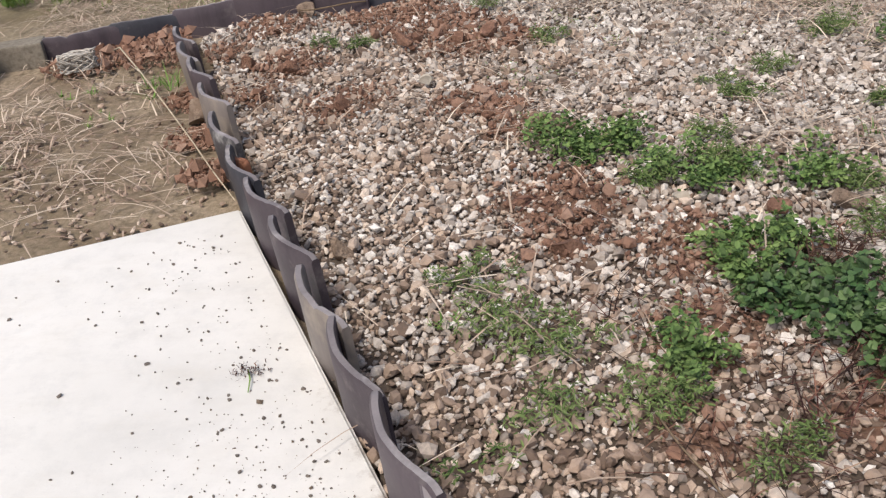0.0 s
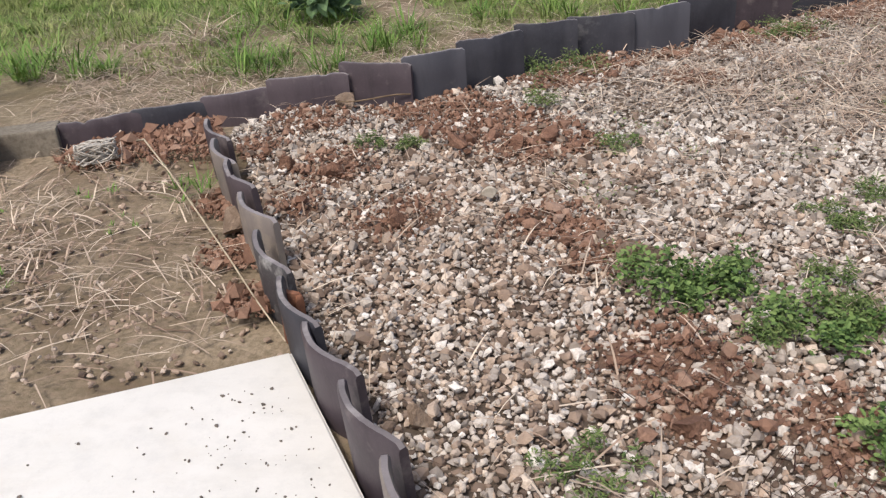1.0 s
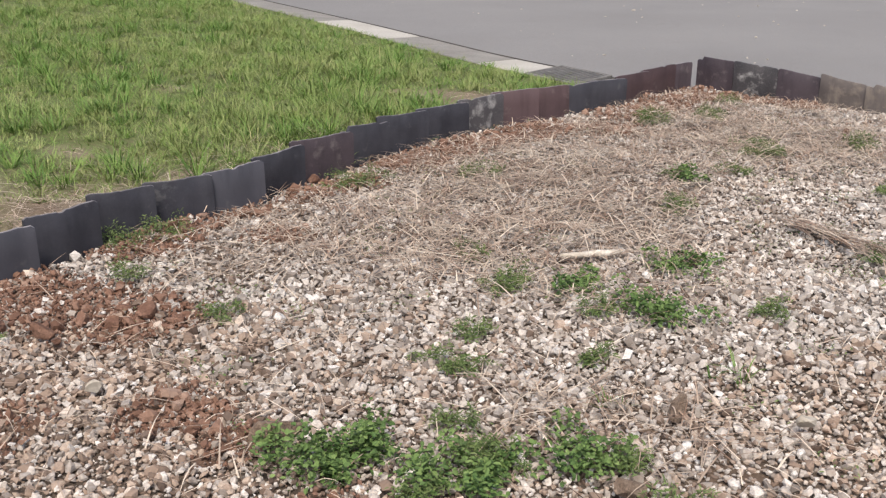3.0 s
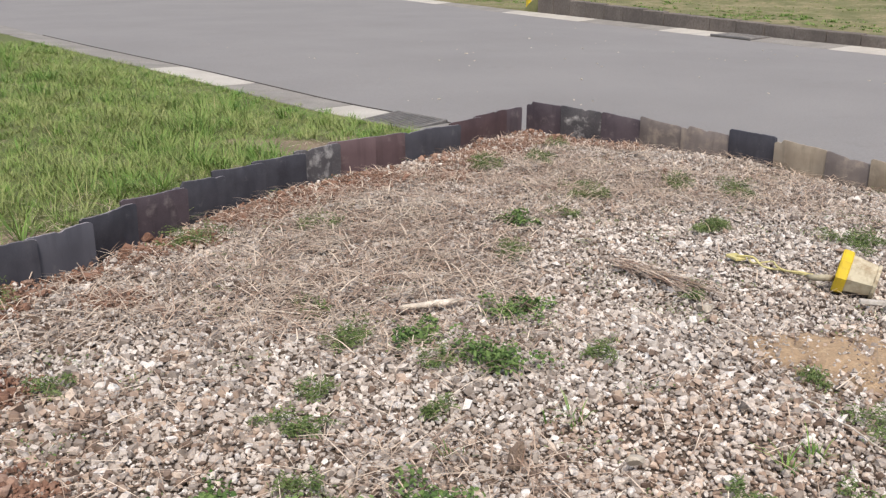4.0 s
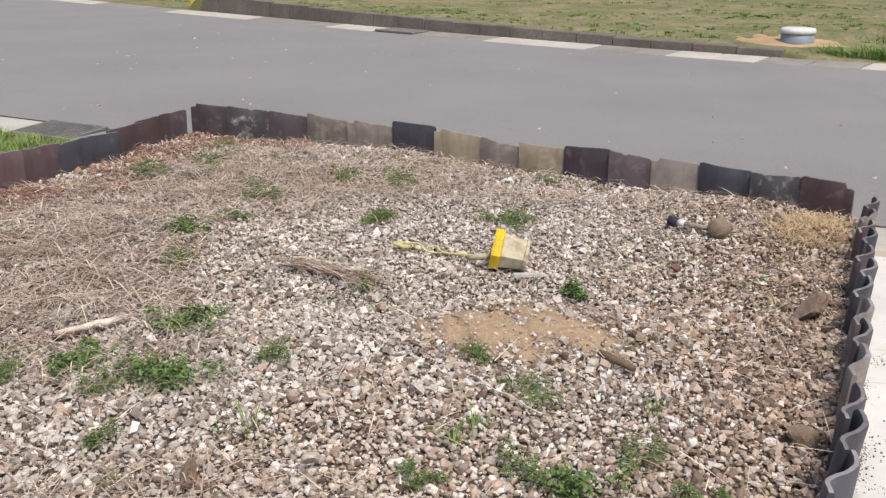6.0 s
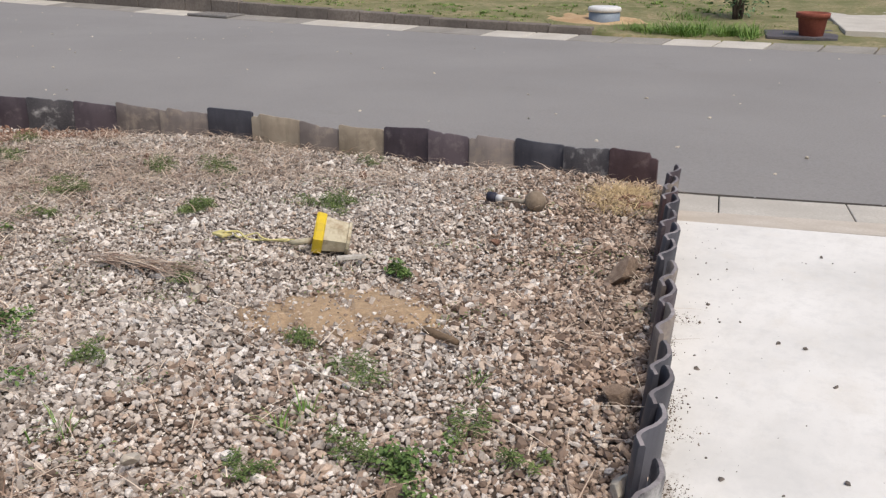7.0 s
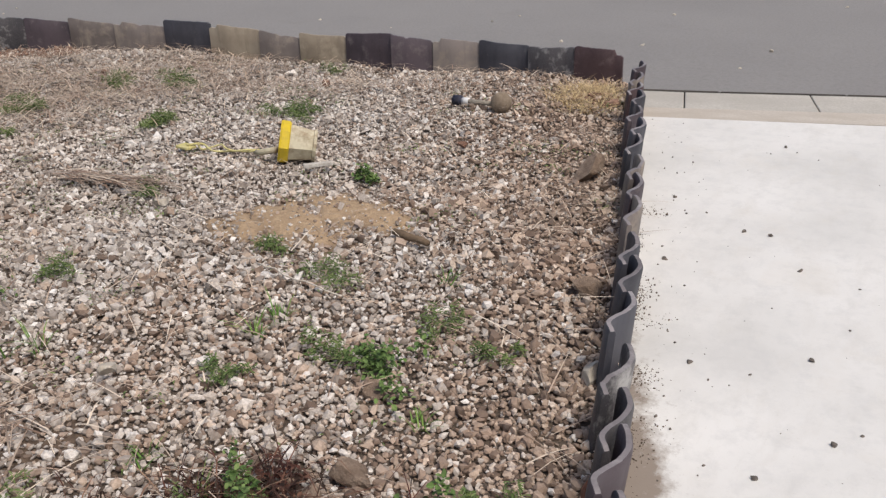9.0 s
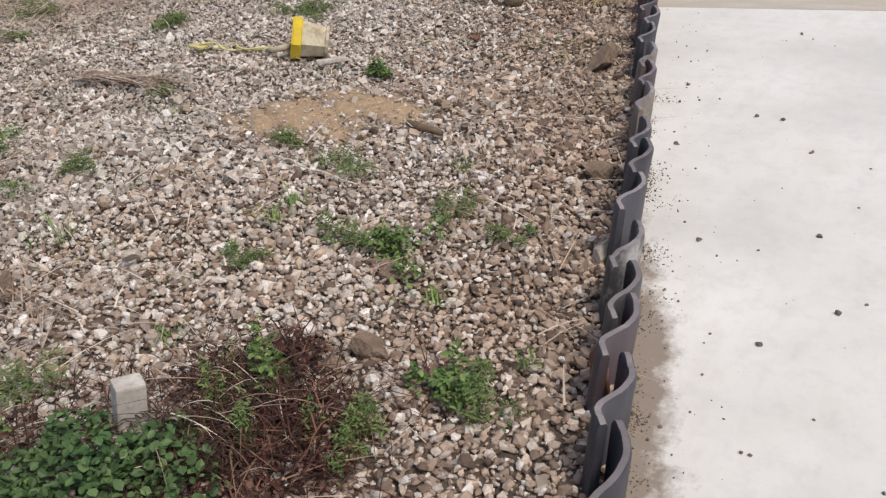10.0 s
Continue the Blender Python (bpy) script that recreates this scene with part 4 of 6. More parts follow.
def straw_stuff(name, x, y, z, lo, hi, label, mat=M_STRAW, wid=(0.0016, 0.0034)):
    n = len(x)
    a, ln = NPR.uniform(0, 2 * np.pi, n), NPR.uniform(lo, hi, n)
    root = np.stack([x, y, z + NPR.uniform(0.0, 0.012, n)], 1)
    tip = root + np.stack([np.cos(a) * ln, np.sin(a) * ln, NPR.uniform(-0.01, 0.02, n)], 1)
    tip[:, 2] = np.maximum(tip[:, 2], z + 0.001)
    single(name, strips(name, root, tip, NPR.uniform(*wid, n), NPR.uniform(0, 0.014, n), mat), label, "straw", kind="stuff")


sx, sy = scatter([(x, y, r * 1.3) for x, y, r in STRAW_SPOTS], 10500)
_ux, _uy = NPR.uniform(-0.9, 4.5, 4200), NPR.uniform(1.0, 6.0, 4200)
sx, sy = np.concatenate([sx, _ux]), np.concatenate([sy, _uy])
_k = inside(BED, sx, sy) & ((np.hypot(sx - 0.4, sy - 0.9) > 1.6) | (NPR.random(len(sx)) < 0.35))
sx, sy = sx[_k], sy[_k]
straw_stuff("straw", sx, sy, rolling(sx, sy) + 0.004 + 0.016 * NPR.random(len(sx)), 0.035, 0.19, "dry straw and dead grass strewn over the gravel", wid=(0.0018, 0.0046))
sx, sy = scatter([(x, y, r * 1.1) for x, y, r in STRAW_SPOTS[:14]], 2000)
_k = inside(BED, sx, sy)
sx, sy = sx[_k], sy[_k]
straw_stuff("straw", sx, sy, rolling(sx, sy) + 0.012 + 0.01 * NPR.random(len(sx)), 0.08, 0.28, "long pale reed straws on the gravel", wid=(0.0035, 0.0065))
sx, sy = scatter([(0.75, 1.66, 0.16), (0.92, 1.5, 0.16), (0.6, 1.55, 0.14), (0.45, 1.9, 0.14), (0.9, 2.1, 0.16), (0.3, 2.3, 0.12), (1.2, 1.55, 0.14), (0.55, 1.3, 0.16)], 520)
straw_stuff("dead_stems", sx, sy, rolling(sx, sy) + 0.01 + 0.006 * NPR.random(len(sx)), 0.03, 0.13, "thin reddish-brown dead stems strewn over the gravel", M_STRAW_DARK, (0.0014, 0.003))
D_SIDE = [(-1.2, 3.1, 0.4), (-1.0, 2.75, 0.35), (-1.5, 3.3, 0.4), (-0.85, 2.6, 0.25), (-1.6, 2.8, 0.5)]
sx, sy = scatter(D_SIDE, 1000)
_k = (sx < -0.97 + (3.74 - sy) * 0.464 - 0.05) & (sy > 2.62 + 0.43 * sx)
straw_stuff("straw", sx[_k], sy[_k], rolling(sx[_k], sy[_k]) - 0.025, 0.04, 0.2, "dry straw lying on the bare yard soil", wid=(0.0018, 0.005))
_t = NPR.uniform(0, 1, 6500)
_i = np.minimum(NPR.integers(0, 20, 6500), NPR.integers(0, 15, 6500))
_ra = np.array(ROW_A)
_bx, _by = _ra[_i] * (1 - _t[:, None]) @ [1, 0] + _ra[_i + 1] @ [1, 0] * _t, _ra[_i] @ [0, 1] * (1 - _t) + _ra[_i + 1] @ [0, 1] * _t
_o = np.abs(NPR.normal(0.25, 0.4, 6500)) + 0.06
_o *= np.where(_i < 7, 2.0, 1.0)
_bx, _by = _bx - 0.5 * _o, _by + 0.87 * _o
straw_stuff("straw", _bx, _by, yard_z(_bx, _by) + 0.005, 0.04, 0.2, "dead grass matted behind the tile edging")

# small stones on the bare soil
_px, _py = scatter(D_SIDE + [(-0.75, 2.5, 0.25), (-1.0, 2.45, 0.25), (-0.7, 2.6, 0.2)], 900)
_k = (_px < -0.97 + (3.74 - _py) * 0.464 - 0.06) & (_py > 2.62 + 0.43 * _px)
_px, _py = _px[_k], _py[_k]
single("pebbles", pebbles("pebbles", np.stack([_px, _py, rolling(_px, _py) * 1.2 - 0.036], 1), NPR.uniform(0.004, 0.012, len(_px)), M_BROWN), "loose pebbles on the bare yard soil", "pebbles", kind="stuff")

# grit on the slab
_n = 110
_t, _o = NPR.uniform(0, 1, _n), np.abs(NPR.normal(0, 0.10, _n)) + 0.03
_gx1, _gy1 = 0.9 + 3.1 * _t + 0.28 * _o, 0.731 + 0.29 * (0.9 + 3.1 * _t) - _o
_t2, _o2 = NPR.uniform(0, 1, 520), np.abs(NPR.normal(0, 0.2, 520)) + 0.015
_gx2, _gy2 = 0.30 - 0.70 * _t2 - 0.87 * _o2, 0.95 + 1.38 * _t2 - 0.45 * _o2
_gx3, _gy3 = NPR.uniform(0.5, 4.2, 170), NPR.uniform(-1.2, 1.6, 170)
_k = _gy3 < 0.68 + 0.29 * _gx3
_x, _y = np.concatenate([_gx1, _gx2, _gx3[_k]]), np.concatenate([_gy1, _gy2, _gy3[_k]])
_k = inside([(0.34, 0.80), (4.0, 1.86), (4.25, 0.95), (5.3, -2.9), (-3.5, -2.9), (-3.5, 1.0), (-0.96, 2.13), (-0.47, 2.36)], _x, _y)
_x, _y = _x[_k], _y[_k]
_s = np.clip(NPR.lognormal(np.log(0.0021), 0.5, len(_x)), 0.0009, 0.0045)
single("grit", pebbles("grit", np.stack([_x, _y, 0.4 * _s], 1), _s, M_GRIT, (0.5, 0.9)), "dark soil grit scattered on the concrete slab", "grit", kind="stuff")

_x, _y = scatter([(0.05, 1.1, 0.16), (-0.08, 1.25, 0.2), (0.12, 1.0, 0.1), (-0.2, 1.5, 0.18)], 900)
_k = (_y - 0.95) * 0.87 / 2 < (0.30 - _x) * 0.87 - 0.02
_x, _y = _x[_k], _y[_k]
_s = NPR.lognormal(np.log(0.0013), 0.55, len(_x))
single("soil_crumbs", pebbles("soil_crumbs", np.stack([_x, _y, 0.35 * _s], 1), _s, M_CRUMB, (0.4, 0.8), 0.35, 1.0, OCT_V, OCT_F), "brown soil flecks trodden onto the concrete slab", "soil", kind="stuff")

_n = 2600
_c = NPR.integers(0, 26, _n)
_t = (0.85 + 2.1 * NPR.random(26) ** 1.5)[_c] + NPR.normal(0, 0.028, _n)
_o = np.abs(NPR.normal(0, 1, _n) * NPR.uniform(0.008, 0.045, 26)[_c]) + 0.004
_x, _y = _t + 0.28 * _o, 0.745 + 0.2895 * _t - _o
_s = NPR.lognormal(np.log(0.0014), 0.5, _n)
single("soil_crumbs", pebbles("soil_crumbs", np.stack([_x, _y, 0.4 * _s], 1), _s, M_CRUMB, (0.5, 0.9), 0.35, 1.0, OCT_V, OCT_F), "brown soil crumbs washed onto the slab beside the tiles", "soil", kind="stuff")

# ---------------------------------------------------------------- plants


def blades(x, y, z, n_each, height, spread, width, mat, name):
    """Tufts of grass blades."""
    n = len(x) * n_each
    bx, by, bz = (np.repeat(v, n_each) for v in (x, y, z))
    a, h = NPR.uniform(0, 2 * np.pi, n), np.repeat(height, n_each) * NPR.uniform(0.45, 1.1, n)
    sp = np.repeat(spread, n_each)
    off = NPR.uniform(0, 0.5, n) * sp
    root = np.stack([bx + off * np.cos(a), by + off * np.sin(a), bz - 0.005], 1)
    a2 = a + NPR.normal(0, 0.7, n)
    tip = root + np.stack([np.cos(a2), np.sin(a2), np.zeros(n)], 1) * (h * NPR.uniform(0.25, 1.5, n))[:, None] + np.stack([np.zeros(n), np.zeros(n), h * NPR.uniform(0.35, 0.95, n)], 1)
    return strips(name, root, tip, NPR.uniform(*width, n), 0.18 * h, mat, 2)


def lawn_points(n):
    y = 3.6 + 12.4 * NPR.random(n) ** 1.5
    x = near_x(y) - 0.48 - NPR.uniform(0, 7.2, n)
    ra = np.array(ROW_A)
    lim = np.interp(x, ra[:, 0], ra[:, 1]) + 0.07
    lim = np.where(x < -1.5, 3.85, lim)
    return x, y, (y > lim) & (x < 3.72) | (y > 6.6), y - lim


def turf(x, y, gap):
    """0 to 1: how thick the lawn grows; thin and patchy along the tiles."""
    p = 0.5 + 0.5 * np.sin(x * 2.3 + np.sin(y * 1.7)) * np.cos(y * 2.1 - x * 0.6) + 0.25 * np.sin(x * 7 + y * 5)
    return p, p - np.clip(0.62 - 0.45 * gap, -0.3, 0.62)


x, y, ok, gap = lawn_points(21000)
_co = np.zeros(len(yard_me.vertices) * 3, np.float32)
yard_me.vertices.foreach_get("co", _co)
_yx, _yy = _co[0::3], _co[1::3]
_lim = np.where(_yx < -1.5, 3.85, np.interp(_yx, *np.array(ROW_A).T) + 0.07)
_grown = np.clip(turf(_yx, _yy, _yy - _lim)[1] / 0.18, 0, 1) * np.clip((_yy - _lim) / 0.5, 0, 1) * ((_yx < 3.72) | (_yy > 6.6)) * (1 - 0.7 * np.clip((0.5 - _yx) / 0.8, 0, 1) * np.clip(2 - (_yy - _lim), 0, 1))
yard_me.attributes.new("turf", "FLOAT", "POINT").data.foreach_set("value", _grown.astype(np.float32))
patch, over = turf(x, y, gap)
_side = np.clip((0.5 - x) / 0.8, 0, 1)
ok &= (NPR.random(len(x)) < np.clip(0.3 + 0.8 * gap - _side * (0.35 + 0.45 * np.exp(-gap)), 0.06, 1)) & (over > 0)
x, y, patch, gap, _side = x[ok], y[ok], patch[ok], gap[ok], _side[ok]
_fade = np.clip(0.35 + (near_x(y) - 0.475 - x) / 1.2, 0, 1)
_h = NPR.lognormal(np.log(0.07), 0.4, len(x)) * (0.5 + 0.8 * np.clip(patch, 0, 1)) * _fade * np.clip(1 - _side * (0.75 - 0.4 * gap), 0.35, 1) * (1 + 0.4 * np.clip(x - 0.3, 0, 1))
single("lawn_grass", blades(x, y, yard_z(x, y), 13, np.clip(_h, 0.02, 0.17), NPR.uniform(0.04, 0.16, len(x)), (0.0022, 0.0052), M_GRASS, "lawn_grass"),
       "long bright green unmown lawn grass", "grass", kind="stuff")
x, y, ok, gap = lawn_points(16000)
ok &= turf(x, y, gap)[1] < 0.1
straw_stuff("straw", x[ok], y[ok], yard_z(x[ok], y[ok]) + 0.004, 0.04, 0.22, "dead grass matted on the lawn's bare spots", wid=(0.002, 0.005))
x, y, ok, gap = lawn_points(2200)
ok &= (np.sin(x * 3.1 + 2 * np.sin(y * 2.2)) * np.cos(y * 2.7 + x) > 0.1) & (gap > 0.25)
x, y = x[ok], y[ok]
single("tall_grass", blades(x, y, yard_z(x, y), 34, NPR.uniform(0.10, 0.21, len(x)) * np.clip(0.3 + (near_x(y) - 0.475 - x) / 1.2, 0, 1), NPR.uniform(0.05, 0.14, len(x)), (0.003, 0.006), M_TUFT, "tall_grass"),
       "taller dark green tufts standing in the lawn", "grass", kind="stuff")
y = NPR.uniform(3.0, 26, 4200)
u = NPR.uniform(0.1, 11, 4200)
x, y, z = far_ground(u, y)
ok = (np.sin(x * 1.9 + y * 0.7) * np.cos(y * 1.3 - x) + 0.4 * np.sin(x * 5 + y * 3) > -0.1) & ((y > 6.2) | (NPR.random(len(y)) < 0.25))
x, y, z = x[ok], y[ok], z[ok]
single("far_grass", blades(x, y, z, 12, NPR.uniform(0.015, 0.055, len(x)), NPR.uniform(0.06, 0.3, len(x)), (0.006, 0.012), M_GRASS, "far_grass"), "thin patchy grass on the vacant lot", "grass", kind="stuff")

_c3 = NPR.uniform([0.1, 4.6], [9, 24], (90, 2))
_k = NPR.integers(0, 90, 1100)
u, y = np.abs(_c3[_k, 0] + NPR.normal(0, 0.3, 1100)) + 0.12, _c3[_k, 1] + NPR.normal(0, 0.45, 1100)
x, y, z = far_ground(u, y)
single("far_tufts", blades(x, y, z, 22, NPR.uniform(0.02, 0.07, len(x)), NPR.uniform(0.08, 0.24, len(x)), (0.008, 0.015), M_TUFT, "far_tufts"), "brighter green weed tufts on the vacant lot", "grass", kind="stuff")


def foliage(name, me, parent):
    ob = new(name, me)
    ob.parent = parent
    return tagged(ob, kind="stuff")


def weed(x, y, r, style, h):
    a_area = max(r, 0.03) ** 2
    if style == "c":
        n = int(min(1700, 300 + 52000 * a_area))
        mat, lab, ln, wd = M_CLOVER, "low dense dark green leafy weed", (0.007, 0.019), 0.62
    elif style == "f":
        n = int(min(1300, 320 + 42000 * a_area))
        mat, lab, ln, wd = M_FEATHER, "sparse feathery grey-green weed", (0.006, 0.017), 0.28
    else:
        n = int(20 + 4500 * a_area)
        mat, lab = M_TUFT, "small bright green grass tuft"
    cat = "grass tuft" if style == "g" else "weed"
    if style == "g":
        k = max(4, int(60 * r))
        px, py = NPR.normal(0, r * 0.5, k), NPR.normal(0, r * 0.5, k)
        me = blades(px, py, np.zeros(k), max(6, n // k), np.full(k, h), np.full(k, 0.025), (0.002, 0.0042), mat, "weed")
    else:
        # several small rosettes make an uneven outline
        k = max(5, int(11 * r / 0.08))
        cx, cy = NPR.normal(0, r * 0.66, k), NPR.normal(0, r * 0.5, k)
        ch = h * NPR.uniform(0.4, 1.35, k)
        i = NPR.integers(0, k, n)
        rr, aa = np.sqrt(NPR.random(n)) * r * 0.38 * np.where(NPR.random(n) < 0.2, 1.7, 1.0), NPR.uniform(0, 2 * np.pi, n)
        dome = np.sqrt(np.clip(1 - (rr / (r * 0.42)) ** 2, 0, 1))
        pos = np.stack([cx[i] + rr * np.cos(aa), cy[i] + rr * np.sin(aa), ch[i] * np.maximum(dome, 0.25) * NPR.uniform(0.3, 1.15, n) + 0.006], 1)
        l = NPR.uniform(*ln, n)
        groups = max(2, min(6, k // 3))
        me = [raw_mesh("sprig", *leaves(pos[i % groups == g], 1.15, l[i % groups == g], l[i % groups == g] * wd), mat) for g in range(groups)]
    ob = thing("grass_tuft" if style == "g" else "weed", lab + " growing through the gravel", cat, "weeds in the gravel bed", at=(x, y, float(rolling(np.float64(x), np.float64(y)))), turn=RND.uniform(0, 360))
    for m in [me] if style == "g" else me:
        foliage("blade_tuft" if style == "g" else "sprig", m, ob)


WEEDS = """.32 2.61 .085 c .07;.38 2.57 .05 c .05;.46 2.66 .08 c .08;.55 2.47 .085 c .07;.50 2.40 .05 f .04;.66 2.45 .08 c .05;.70 2.52 .06 f .05;.87 2.43 .085 c .07;.93 2.40 .05 f .04;.49 1.75 .075 c .09;.45 1.66 .06 f .06;.64 2.10 .06 c .06;.73 2.12 .06 c .07;.62 2.00 .05 c .06
.15 2.02 .06 f .04;.19 1.90 .07 f .04;.26 1.79 .08 f .04;.26 1.64 .08 f .04;.08 1.88 .03 g .03;-.34 3.52 .05 f .03;-.47 3.54 .04 f .03;.29 3.49 .06 f .04;1.10 3.35 .05 f .03
.21 4.27 .09 f .06;.05 4.29 .08 f .06;.05 3.93 .06 f .05;1.14 3.72 .07 f .04;1.62 4.64 .08 f .05;2.37 4.22 .08 c .06;2.14 3.94 .06 f .05;1.77 3.35 .09 c .05;1.14 3.37 .08 f .05;1.31 3.29 .08 c .05
1.45 3.02 .11 c .07;1.30 3.10 .06 f .04;1.15 2.86 .05 f .04;.80 2.92 .05 f .03;.68 2.67 .05 f .04;.69 2.55 .05 f .04;1.44 2.65 .06 g .06;1.10 4.78 .10 f .05;3.34 5.38 .07 f .05;2.98 5.43 .07 f .04
1.75 2.93 .06 f .04;1.06 2.64 .04 g .05;.77 2.96 .05 f .04;3.48 3.29 .09 f .05;2.79 2.55 .05 c .05;2.16 2.49 .05 f .03;2.02 2.15 .08 f .05;1.73 2.19 .04 g .06;1.81 2.19 .03 g .06;2.19 1.90 .04 g .05
1.95 1.79 .06 f .05;1.70 1.94 .06 f .05;1.70 1.80 .07 c .06;.91 3.12 .06 f .03;3.08 4.63 .10 f .05;3.70 4.21 .10 f .05;3.60 4.49 .08 f .04;3.09 3.78 .07 f .03;1.54 1.63 .03 g .05;1.19 2.06 .04 g .05
1.15 1.86 .04 g .07;1.11 1.57 .05 f .06;1.16 1.77 .045 c .09;1.02 1.78 .03 f .10;.96 1.68 .03 f .10;1.05 1.52 .04 f .05;1.25 1.41 .045 c .05;.62 1.55 .06 f .03;1.54 2.12 .05 f .03;1.87 1.61 .04 f .03;1.29 1.40 .05 f .04;1.21 1.37 .06 f .04;1.16 1.79 .05 g .05;2.42 3.18 .06 f .03;-.90 3.22 .07 g .07;-.97 3.27 .05 g .06;-1.25 2.75 .06 g .03;-1.22 3.28 .08 g .02;-1.05 3.02 .06 g .02;-1.5 3.1 .09 g .02;.95 2.20 .07 f .04;4.22 3.62 .05 f .04
2.10 3.90 .07 f .04;3.22 5.26 .07 f .04;2.87 5.33 .07 f .04;2.95 4.49 .07 f .04;2.64 4.22 .07 f .04;3.52 4.40 .07 f .04;3.62 4.11 .07 f .04;3.08 3.73 .07 f .04;3.39 3.23 .07 f .04;3.61 5.57 .07 f .04;2.87 5.27 .07 f .04;3.00 4.48 .07 f .04;3.02 3.72 .07 f .04;3.40 3.27 .07 f .04;1.02 4.73 .07 f .04"""
for row in WEEDS.replace("\n", ";").split(";"):
    wx, wy, wr, ws, wh = row.split()
    weed(float(wx), float(wy), float(wr), ws, float(wh))

# scattered seedlings
_n = 4200
_c2 = NPR.uniform([0.0, 1.6], [4.4, 5.9], (150, 2))
_k = NPR.integers(0, 150, _n)
_px, _py = _c2[_k, 0] + NPR.normal(0, 0.045, _n), _c2[_k, 1] + NPR.normal(0, 0.045, _n)
_ok = inside(BED, _px, _py)
_px, _py = _px[_ok], _py[_ok]
_l = NPR.uniform(0.006, 0.016, len(_px))
_v, _f = leaves(np.stack([_px, _py, rolling(_px, _py) + NPR.uniform(0.004, 0.022, len(_px))], 1), 0.9, _l, _l * 0.35)
single("seedlings", raw_mesh("seedlings", _v, _f, M_FEATHER), "tiny grey-green seedlings among the gravel", "weed", kind="stuff")

# broad-leaved plant and its dead growth by the post
plant = thing("leafy_plant", "bushy dark green broad-leaved plant beside a wooden peg", "plant", at=(0.72, 1.85, 0.0))
for _i in range(10):
    _t, _n = _i / 9, 165
    _a, _r = NPR.uniform(0, 2 * np.pi, _n), np.sqrt(NPR.random(_n))
    _cx, _cy, _ch = -0.02 + 0.19 * _t + NPR.normal(0, 0.035), 0.14 - 0.25 * _t + NPR.normal(0, 0.035), NPR.uniform(0.03, 0.06) + 0.025 * _t
    _pos = np.stack([_cx + 0.065 * _r * np.cos(_a), _cy + 0.065 * _r * np.sin(_a), 0.012 + _ch * np.sqrt(np.clip(1 - 0.85 * _r ** 2, 0, 1)) * NPR.uniform(0.25, 1.1, _n)], 1)
    _l = NPR.uniform(0.009, 0.023, _n)
    _v, _f = leaves(_pos, 1.15, _l, _l * 0.75)
    foliage("sprig", raw_mesh("sprig", _v, _f, M_BROAD), plant)
_n = 1250
_dx, _dy = scatter([(1.03, 1.72, 0.12), (1.18, 1.82, 0.09), (0.97, 1.60, 0.11), (1.10, 1.90, 0.06), (0.80, 2.08, 0.07), (0.93, 1.74, 0.09), (1.26, 1.76, 0.06), (1.10, 1.62, 0.08), (0.86, 1.70, 0.09), (0.80, 1.76, 0.06), (1.02, 2.0, 0.05), (0.98, 1.88, 0.08)], _n)
_mound = 0.05 * np.exp(-((_dx - 1.04) ** 2 + (_dy - 1.72) ** 2) / 0.03)
_root = np.stack([_dx, _dy, 0.002 + (0.03 + _mound) * NPR.random(_n)], 1)
_a, _l = NPR.uniform(0, 2 * np.pi, _n), np.clip(NPR.lognormal(np.log(0.055), 0.7, _n), 0.01, 0.22)
_tip = _root + np.stack([np.cos(_a) * _l, np.sin(_a) * _l, NPR.normal(0, 0.014, _n)], 1)
_tip[:, 2] = np.maximum(_tip[:, 2], 0.01)
bush = thing("dead_bush", "tangled reddish-brown dead stems on the gravel", "dead plant")
foliage("stem_tangle", strips("dead_stems", _root, _tip, NPR.uniform(0.0015, 0.004, _n), NPR.uniform(0, 0.03, _n), M_STRAW_DARK), bush)
_n = 1700
_dx, _dy = scatter([(1.03, 1.72, 0.11), (1.18, 1.82, 0.08), (0.97, 1.60, 0.10), (1.10, 1.90, 0.06), (1.24, 1.76, 0.06), (1.10, 1.62, 0.08), (0.80, 2.08, 0.06)], _n)
_l = NPR.uniform(0.006, 0.018, _n)
_v, _f = leaves(np.stack([_dx, _dy, 0.004 + 0.035 * NPR.random(_n) ** 1.5], 1), 1.5, _l, _l * 0.7)
foliage("dead_foliage", raw_mesh("dead_leaves", _v, _f, M_STRAW_DARK), bush)
# longer pale stems lying across the tangle
_n = 34
_dx, _dy = scatter([(1.02, 1.76, 0.12), (0.92, 1.72, 0.09), (1.12, 1.84, 0.08), (1.0, 1.9, 0.06)], _n)
_root = np.stack([_dx, _dy, NPR.uniform(0.035, 0.085, _n)], 1)
_a, _l = -np.pi / 2 + NPR.normal(0, 0.55, _n), NPR.uniform(0.05, 0.15, _n)
_root[:, 1] += 0.35 * _l
_tip = _root + np.stack([np.cos(_a) * _l, np.sin(_a) * _l, NPR.normal(-0.012, 0.02, _n)], 1)
_tip[:, 2] = np.maximum(_tip[:, 2], 0.025)
foliage("pale_tangle", strips("pale_tangle", _root, _tip, NPR.uniform(0.0015, 0.003, _n), NPR.uniform(0.0, 0.03, _n), M_STRAW, 5), bush)

